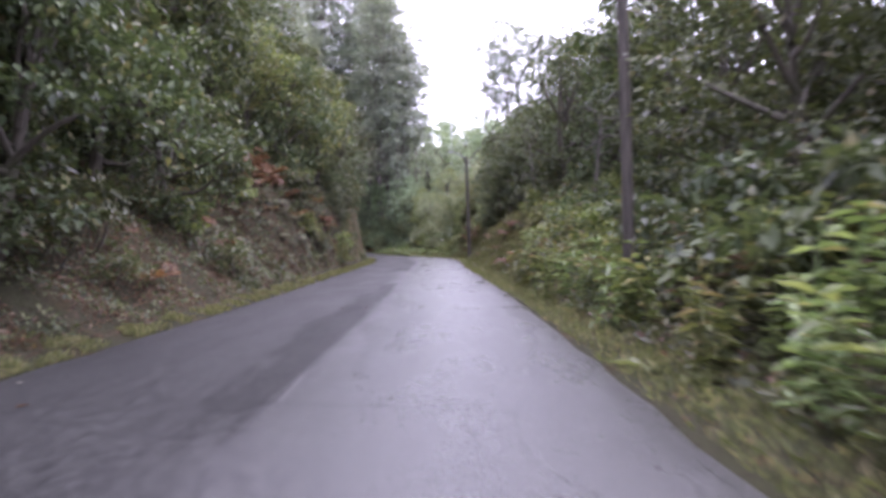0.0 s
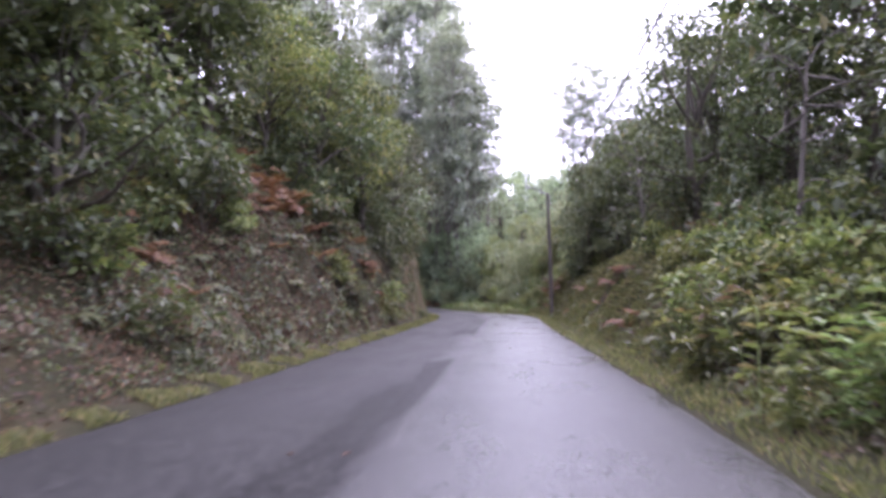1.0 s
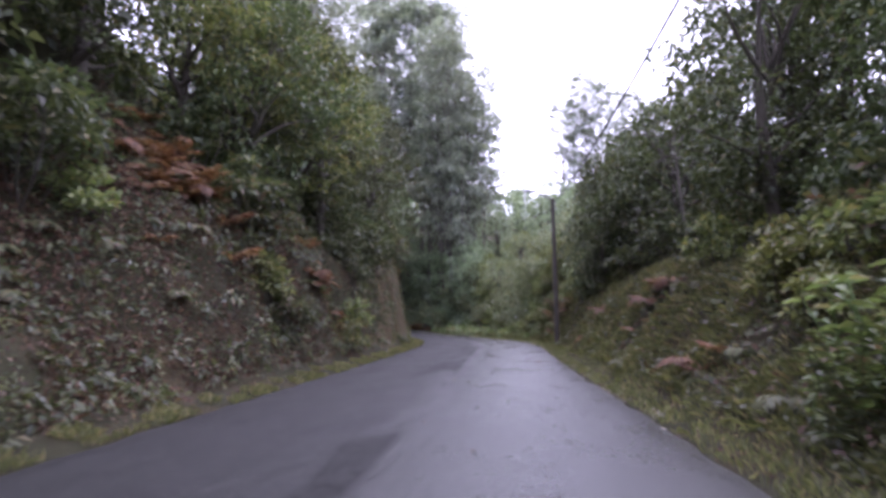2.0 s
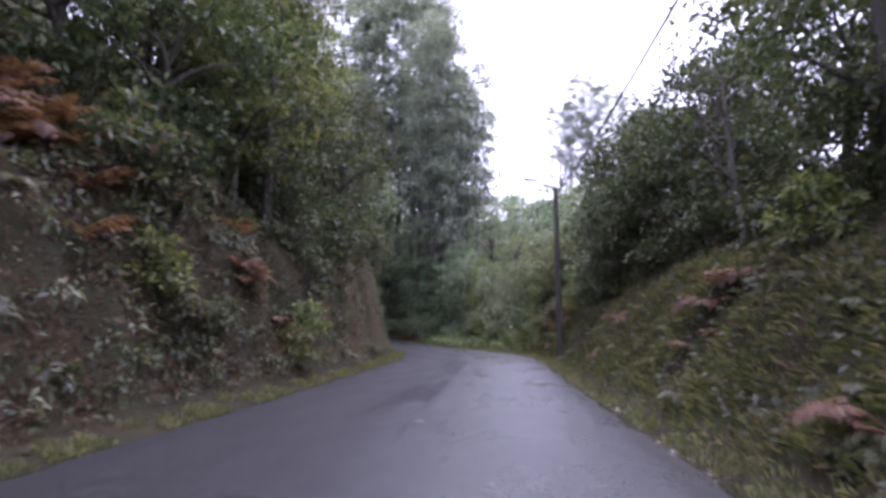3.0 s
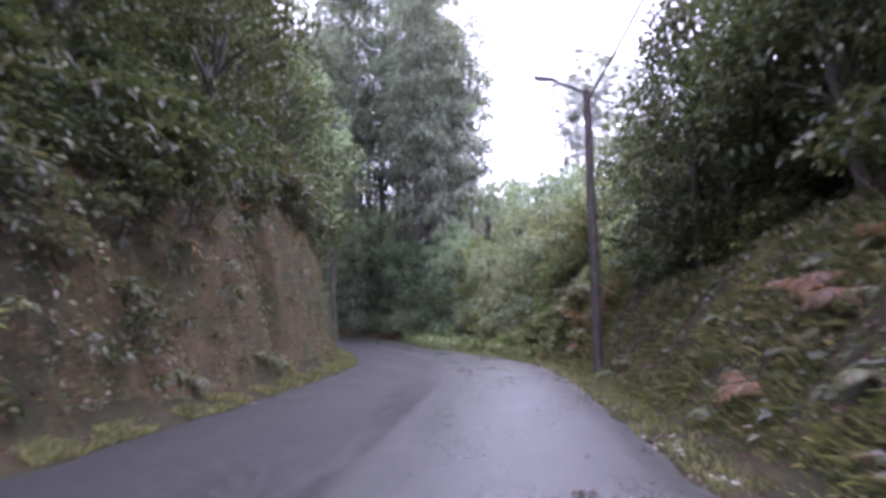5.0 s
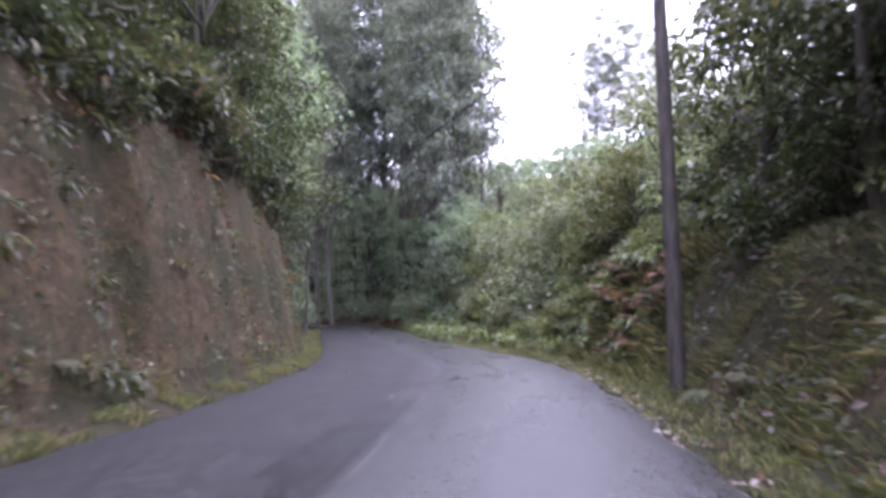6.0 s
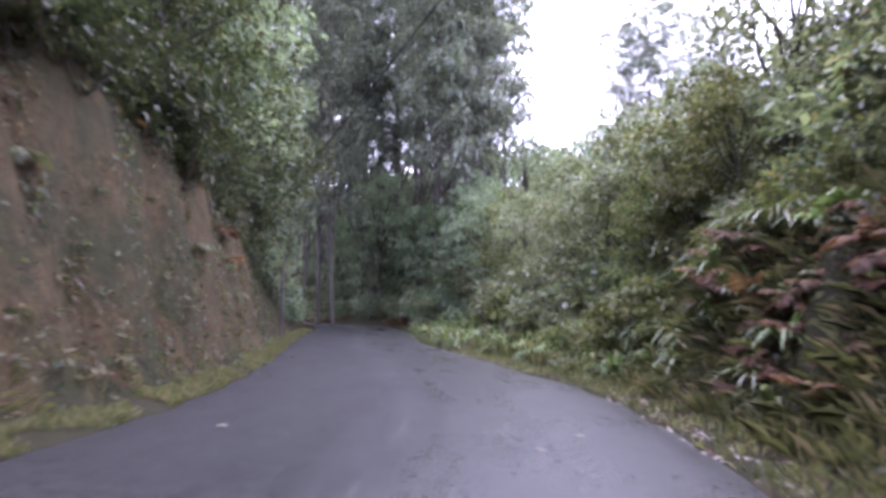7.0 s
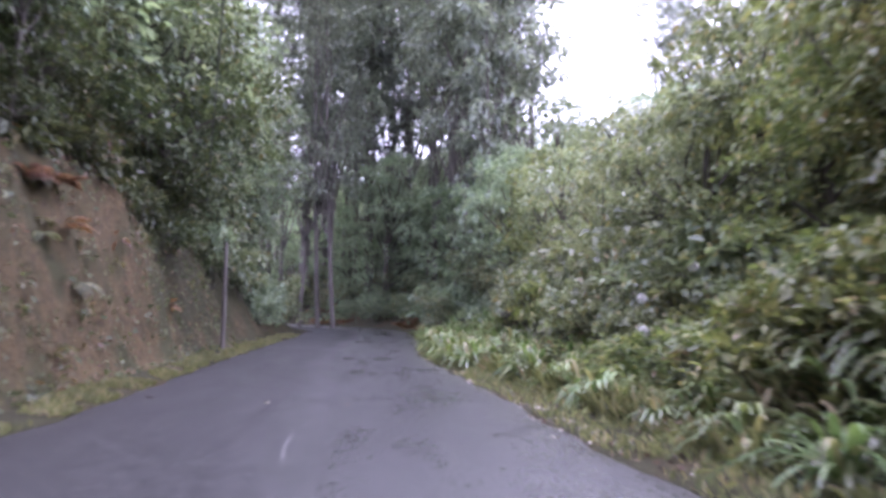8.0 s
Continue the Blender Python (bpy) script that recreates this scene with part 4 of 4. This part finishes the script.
# ---- ground cover that nobody could count ----
def cover(name, label, category, material, count, sign, d0, d1, y0, y1, keep, length, slim, stand, rng=rng):
    """Small leaves or blades over a strip beside the road, d0 to d1 from its edge; stand: 0 lies flat, 1 upright."""
    steps = np.linalg.norm(np.diff(MID, axis=0), axis=1) * ((MID[:-1, 1] > y0) & (MID[:-1, 1] < y1))
    i = rng.choice(len(steps), count * 2, p=steps / steps.sum())
    u = rng.uniform(0, 1, (count * 2, 1))
    d = rng.uniform(d0, d1, count * 2)
    side = np.stack([WAY[i, 1], -WAY[i, 0]], 1) * sign
    q = MID[i] * (1 - u) + MID[i + 1] * u + side * (HALF[i] + d)[:, None]
    s, d, ry = across(q[:, 0], q[:, 1])
    q = q[(s * sign > 0) & (d > d0) & (d < d1) & keep(d, ry, q)][:count]
    nn = ground_normal(q[:, 0], q[:, 1])
    at = np.concatenate([q, height(q[:, 0], q[:, 1])[:, None]], 1) + nn * rng.uniform(0, 0.16, (len(q), 1)) * (1 if 0.3 < stand < 0.6 else 0)
    flat = np.cross(nn, rng.normal(size=nn.shape))
    axis = unit(flat) * (1.05 - stand) + (nn * 0.5 + np.array([0, 0, 0.5])) * stand + rng.normal(size=nn.shape) * 0.2
    ll = length * rng.uniform(0.5, 1.4, len(q))
    v, f = leaves(at, axis, nn + rng.normal(size=nn.shape) * 0.35, ll, ll * slim, 0.15, 0.15 if stand < 0.6 else 0.3)
    tagged(new(name, mesh_of(name, v, f, material)), label, category, kind="stuff")


def tufted(q, size, seed, level):
    return wave(q[:, 0], q[:, 1], size, seed) > level


cover("verge_grass", "short yellow-green grass along the road's inner edge", "grass", GRASS, 40000, -1, -0.06, 1.3, -2, 112,
      lambda d, ry, q: (d < 0.8 + 0.45 * wave(q[:, 0], q[:, 1], 0.8)) & tufted(q, 0.7, 1, -0.15), 0.2, 0.10, 0.85)
cover("verge_grass", "short yellow-green grass along the road's outer edge", "grass", GRASS, 30000, 1, -0.03, 1.8, -2, 112,
      lambda d, ry, q: (d < 1.4 + 0.4 * wave(q[:, 0], q[:, 1], 0.8)) & tufted(q, 0.6, 4, -0.5), 0.2, 0.10, 0.85)
cover("bank_undergrowth", "tangled ivy and weeds over the cut bank", "undergrowth", IVY, 40000, -1, 0.9, 7.5, -2, 100,
      lambda d, ry, q: tufted(q, 1.1, 2, -0.45) & ((ry < 52) | (ry > 88) | (d > 3.0) | (d < 1.6) | tufted(q, 0.9, 3, -0.05)), 0.15, 0.5, 0.45)
cover("bank_undergrowth", "low weeds and brambles over the grassy bank", "undergrowth", IVY, 46000, 1, 0.8, 6.5, -2, 100,
      lambda d, ry, q: tufted(q, 1.1, 6, -0.8), 0.16, 0.5, 0.45)
cover("slope_undergrowth", "dense haze-paled undergrowth on the slope outside the bend", "undergrowth", HAZED_WOODS, 34000, 1, 3.0, 34, 78, 135,
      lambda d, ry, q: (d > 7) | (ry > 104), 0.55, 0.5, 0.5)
cover("slope_undergrowth", "dense undergrowth on the slope inside the bend", "undergrowth", IVY, 22000, -1, 3.0, 18, 84, 135,
      lambda d, ry, q: d > 0, 0.36, 0.5, 0.5)
cover("slope_undergrowth", "dark undergrowth under the trees on the slope", "undergrowth", LAUREL, 10000, 1, 6.5, 28, -4, 82,
      lambda d, ry, q: d > 0, 0.6, 0.5, 0.5)
cover("slope_undergrowth", "dark undergrowth under the trees on the slope", "undergrowth", LAUREL, 7000, -1, 6.5, 20, -4, 84,
      lambda d, ry, q: d > 0, 0.55, 0.5, 0.5)
cover("dry_undergrowth", "dry brown stalks and dead fern among the bracken", "undergrowth", LITTER, 14000, -1, 1.0, 5.5, 29, 45,
      lambda d, ry, q: tufted(q, 0.9, 15, -0.5), 0.17, 0.16, 0.6)
cover("dry_undergrowth", "dry brown twigs and dead fern over the cut bank", "undergrowth", LITTER, 32000, -1, 0.9, 5.5, 0, 90,
      lambda d, ry, q: tufted(q, 1.3, 12, -0.25) & ((ry < 54) | tufted(q, 0.7, 13, 0.1)), 0.14, 0.2, 0.5)
cover("bank_grass", "long grass growing on the bank", "grass", GRASS, 34000, 1, 0.8, 3.8, 20, 78,
      lambda d, ry, q: tufted(q, 1.4, 8, -0.3), 0.32, 0.05, 0.8)
cover("long_grass", "long arching yellow-green grass outside the bend", "grass", GRASS, 7000, 1, 0.7, 3.4, 66, 92,
      lambda d, ry, q: tufted(q, 0.9, 21, -0.1), 0.6, 0.04, 0.85)
cover("leaf_litter", "dead brown leaves lying on the bank", "leaf litter", LITTER, 22000, -1, 0.5, 7, -2, 60,
      lambda d, ry, q: tufted(q, 1.6, 9, -0.2), 0.11, 0.45, 0.12)
cover("leaf_litter", "dead brown leaves lying along the verge", "leaf litter", LITTER, 8000, 1, -0.1, 3, -2, 110,
      lambda d, ry, q: tufted(q, 1.2, 11, -0.3), 0.12, 0.45, 0.12)
cover("leaf_litter", "pale fallen leaves along the road's edge", "leaf litter", PALE, 2600, 1, -0.25, 0.35, 30, 100,
      lambda d, ry, q: tufted(q, 0.7, 14, 0.0), 0.11, 0.5, 0.05)


# ---- poles, lamp and wires ----
def utility_pole(x, y, tall, tilt, thick, lamp_to=None, label="weathered round wooden utility pole beside the road"):
    ob = thing("utility_pole", label, "utility pole", "utility poles")
    ob.matrix_basis = pose(x, y, height(x, y)[0], tilt[0], tilt[1], 0)
    u = np.linspace(0, 1, 14)
    v, f = tube(np.stack([0.01 * np.sin(u * 5), 0.01 * np.cos(u * 4), -0.8 + (tall + 0.8) * u], 1), thick * (1 - 0.26 * u), 12)
    part("shaft", mesh_of("shaft", v, f, POLEWOOD, True), ob)
    cap = bmesh.new()
    bmesh.ops.create_cone(cap, segments=12, radius1=0.115, radius2=0.02, depth=0.07, cap_ends=True)
    bmesh.ops.translate(cap, vec=(0, 0, tall + 0.02), verts=cap.verts)
    part("cap", from_bm("cap", cap, PAINTED), ob)
    for h in (tall - 0.35, tall - 0.7):
        ins = bmesh.new()
        bmesh.ops.create_cone(ins, segments=10, radius1=0.05, radius2=0.035, depth=0.12, cap_ends=True, matrix=pose(0.17, 0, h))
        bmesh.ops.create_cone(ins, segments=8, radius1=0.012, radius2=0.012, depth=0.14, cap_ends=True, matrix=pose(0.11, 0, h - 0.04, 0, 90, 0))
        part("insulator", from_bm("insulator", ins, CERAMIC), ob)
    if lamp_to:
        dx, dy, dz = lamp_to
        p = np.array([[0.0, 0, tall - 0.1], [dx * 0.3, dy * 0.3, tall + 0.1], [dx * 0.65, dy * 0.65, tall + 0.32], [dx, dy, tall - 0.5 + dz]])
        part("lamp_arm", mesh_of("lamp_arm", *tube(p, [0.065, 0.062, 0.058, 0.055], 8), PAINTED, True), ob)
        head = box(0.7, 0.24, 0.12, 0.04)
        bmesh.ops.translate(head, vec=(-0.3, 0, 0), verts=head.verts)
        luminaire = part("lamp_head", from_bm("lamp_head", head, PAINTED), ob, "grey street-lamp head")
        luminaire.matrix_basis = pose(dx, dy, tall - 0.55 + dz, 0, 8, 0)
        lens = box(0.4, 0.18, 0.05, 0.02)
        bmesh.ops.translate(lens, vec=(-0.36, 0, -0.045), verts=lens.verts)
        part("lens", from_bm("lens", lens, GLASS), luminaire)
    return ob


def wire(a, b, sag, r=0.022):
    u = np.linspace(0, 1, 24)[:, None]
    p = np.asarray(a) * (1 - u) + np.asarray(b) * u - np.array([0, 0, 1]) * sag * 4 * u * (1 - u)
    tagged(new("overhead_wire", mesh_of("overhead_wire", *tube(p, np.full(24, r), 5), CABLE, True)),
           "black overhead cable slung between the poles", "cable", "overhead wires")


POLE_A, POLE_B, POLE_C = (3.79, 13.96, 9.6), (2.45, 63.8, 9.55 - height(2.45, 63.8)[0]), (-14.4, 93.9, 4.1 - height(-14.4, 93.9)[0])
utility_pole(*POLE_A, (0, -1.0), 0.14)
utility_pole(*POLE_B, (0, -1.2), 0.17, (-1.1, 0.4, 1.05), "weathered wooden utility pole carrying a street lamp")


def top_of(p, down):
    return (p[0], p[1], height(p[0], p[1])[0] + p[2] - down)


wire((4.0, -38.0, 9.0), top_of(POLE_A, 0.35), 0.5)
wire(top_of(POLE_A, 0.35), (2.3, 63.8, 9.2), 0.9, 0.036)
wire((2.3, 63.8, 8.85), (-19.5, 101.2, 6.3), 0.2, 0.023)


def thin_post(x, y, tall, label):
    ob = thing("thin_post", label, "post")
    ob.matrix_basis = pose(x, y, height(x, y)[0])
    u = np.linspace(0, 1, 8)
    part("shaft", mesh_of("shaft", *tube(np.stack([0 * u, 0 * u, -0.5 + (tall + 0.5) * u], 1), 0.10 - 0.03 * u, 8), GUMBARK, True), ob)
    cap = bmesh.new()
    bmesh.ops.create_cone(cap, segments=8, radius1=0.07, radius2=0.02, depth=0.06, cap_ends=True, matrix=pose(0, 0, tall + 0.02))
    part("cap", from_bm("cap", cap, PAINTED), ob)
    return ob


POST = (-15.2, 134.5, 9.0 - height(-15.2, 134.5)[0])
thin_post(*POLE_C, "thin pale post on the cut bank")
far_post = thin_post(*POST, "thin pale post with a white insulator beyond the bend")
part("bracket", mesh_of("bracket", *tube([(0, 0, POST[2] - 0.2), (0.45, 0, POST[2] + 0.25), (0.9, 0, POST[2] + 0.5)], [0.03, 0.03, 0.03], 6), PAINTED, True), far_post)
knob = bmesh.new()
bmesh.ops.create_uvsphere(knob, u_segments=10, v_segments=8, radius=0.16, matrix=pose(0.9, 0, POST[2] + 0.6))
part("insulator", from_bm("insulator", knob, CERAMIC), far_post, "white porcelain insulator")
wire(top_of(POST, 0.1), (-6.4, 138.0, 8.9), 0.15, 0.026)


# a far pole with cross-arms on the ridge
ridge_pole = thing("utility_pole", "far grey utility pole with cross-arms on the ridge", "utility pole", "utility poles")
gz = height(2.2, 157.0)[0]
ridge_pole.matrix_basis = pose(2.2, 157.0, gz)
u = np.linspace(0, 1, 8)
part("shaft", mesh_of("shaft", *tube(np.stack([0 * u, 0 * u, -0.5 + (30.5 - gz) * u], 1), 0.2 - 0.05 * u, 8), STEEL, True), ridge_pole)
for k, w in ((1.0, 2.6), (2.2, 1.8)):
    arm = box(w, 0.12, 0.14, 0.02)
    bmesh.ops.translate(arm, vec=(0, 0, 29.8 - gz - k), verts=arm.verts)
    part("cross_arm", from_bm("cross_arm", arm, STEEL), ridge_pole)


# ---- the rock outcrop behind the lamp pole ----
def rock_outcrop(x, y, turn):
    """Layered blocks of dark wet rock standing out of the bank."""
    rng = np.random.default_rng(91)
    ob = thing("rock_outcrop", "dark layered wet rock outcrop in the bank", "rock")
    ob.matrix_basis = pose(x, y, 0.75, 0, 0, turn)
    z = -0.3
    for layer in range(5):
        h = rng.uniform(0.22, 0.42)
        for k in range(6):
            w, dp = rng.uniform(0.4, 0.8), rng.uniform(0.9, 1.4)
            bm = bmesh.new()
            bmesh.ops.create_cube(bm, size=1.0)
            bmesh.ops.scale(bm, vec=(w, dp, h), verts=bm.verts)
            bmesh.ops.subdivide_edges(bm, edges=bm.edges[:], cuts=3, use_grid_fill=True)
            ox, oy = (k - 2.5) * 0.52 + rng.normal() * 0.12, layer * 0.16 + rng.normal() * 0.2
            for p in bm.verts:
                p.co += Vector((ox, oy, z + h / 2))
                p.co += noise.noise_vector(p.co * 1.7) * 0.16 + noise.noise_vector(p.co * 6.0) * 0.05
            part("rock", from_bm("rock", bm, ROCK), ob)
        z += h * 0.92
    return ob


rock_outcrop(3.45, 69.8, -70)


# ---- flower heads and single leaves on the road ----
def flower(x, y, tall):
    """A white globe of small petals on a green stalk."""
    ob = thing("white_flower", "white globe-shaped flower head on a tall stalk", "flower", "white flowers")
    ob.matrix_basis = pose(x, y, height(x, y)[0])
    u = np.linspace(0, 1, 5)
    part("stalk", mesh_of("stalk", *tube(np.stack([0.05 * u * u, 0 * u, tall * u], 1), 0.012 - 0.004 * u, 5), STRAP), ob)
    rng = np.random.default_rng(int(tall * 100))
    d = unit(rng.normal(size=(320, 3)))
    v, f = leaves(np.array([0.05, 0, tall]) + d * 0.05, d + rng.normal(size=d.shape) * 0.25, rng.normal(size=d.shape), 0.07, 0.055, 0.2)
    part("flower_head", mesh_of("flower_head", v, f, PETAL), ob)


for x, y, tall in ((-0.17, 84.5, 1.1), (0.8, 84.55, 1.95), (-0.1, 85.6, 1.55), (3.8, 26.0, 0.7), (4.1, 26.8, 0.75)):
    flower(x, y, tall)

for x, y, size, dry in ((0.29, 48.2, 0.22, LITTER), (0.54, 46.5, 0.30, LITTER), (0.12, 46.4, 0.14, LITTER), (-1.95, 38.1, 0.16, PALE), (-0.35, 68.9, 0.14, PALE),
                        (-0.85, 67.8, 0.13, PALE), (1.6, 57.0, 0.22, PALE), (0.9, 72.6, 0.4, PALE), (2.75, 9.1, 0.7, GRASS), (3.0, 8.3, 0.5, GRASS), (-5.2, 68.4, 0.16, PALE)):
    v, f = leaves(np.zeros((3, 3)), np.array([[1.0, 0.2, 0.06], [-0.6, 0.9, 0.10], [0.2, -1.0, 0.04]]), np.tile([0, 0, 1.0], (3, 1)), np.array([1, 0.7, 0.45]) * size, size * 0.36, 0.3, 0.05)
    ob = tagged(new("fallen_leaf", mesh_of("fallen_leaf", v, f, dry)), "curled dead leaf lying on the wet asphalt", "leaf", "fallen leaves")
    ob.matrix_basis = pose(x, y, max(0.036, height(x, y)[0] + 0.05), 0, 0, x * 700)

for k in range(26):
    y = rng.uniform(6, 84)
    i = int(np.abs(MID[:, 1] - y).argmin())
    s = rng.uniform(-0.95, 0.95) * HALF[i]
    x, y = MID[i, 0] + WAY[i, 1] * s, MID[i, 1] - WAY[i, 0] * s
    a = rng.uniform(0, 6.28)
    v, f = leaves(np.zeros((1, 3)), np.array([[np.cos(a), np.sin(a), 0.05]]), np.array([[0, 0, 1.0]]), rng.uniform(0.09, 0.17), 0.06, 0.3, 0.0)
    ob = tagged(new("fallen_leaf", mesh_of("fallen_leaf", v, f, (LITTER, PALE)[k % 2])), "dead leaf lying on the wet asphalt", "leaf", "fallen leaves")
    ob.matrix_basis = pose(x, y, 0.036)


# ---- from units of the plan to metres ----
for me in bpy.data.meshes:
    me.transform(Matrix.Scale(PLAN, 4))
for ob in scene.objects:
    if ob not in (cam, sun):
        ob.location *= PLAN
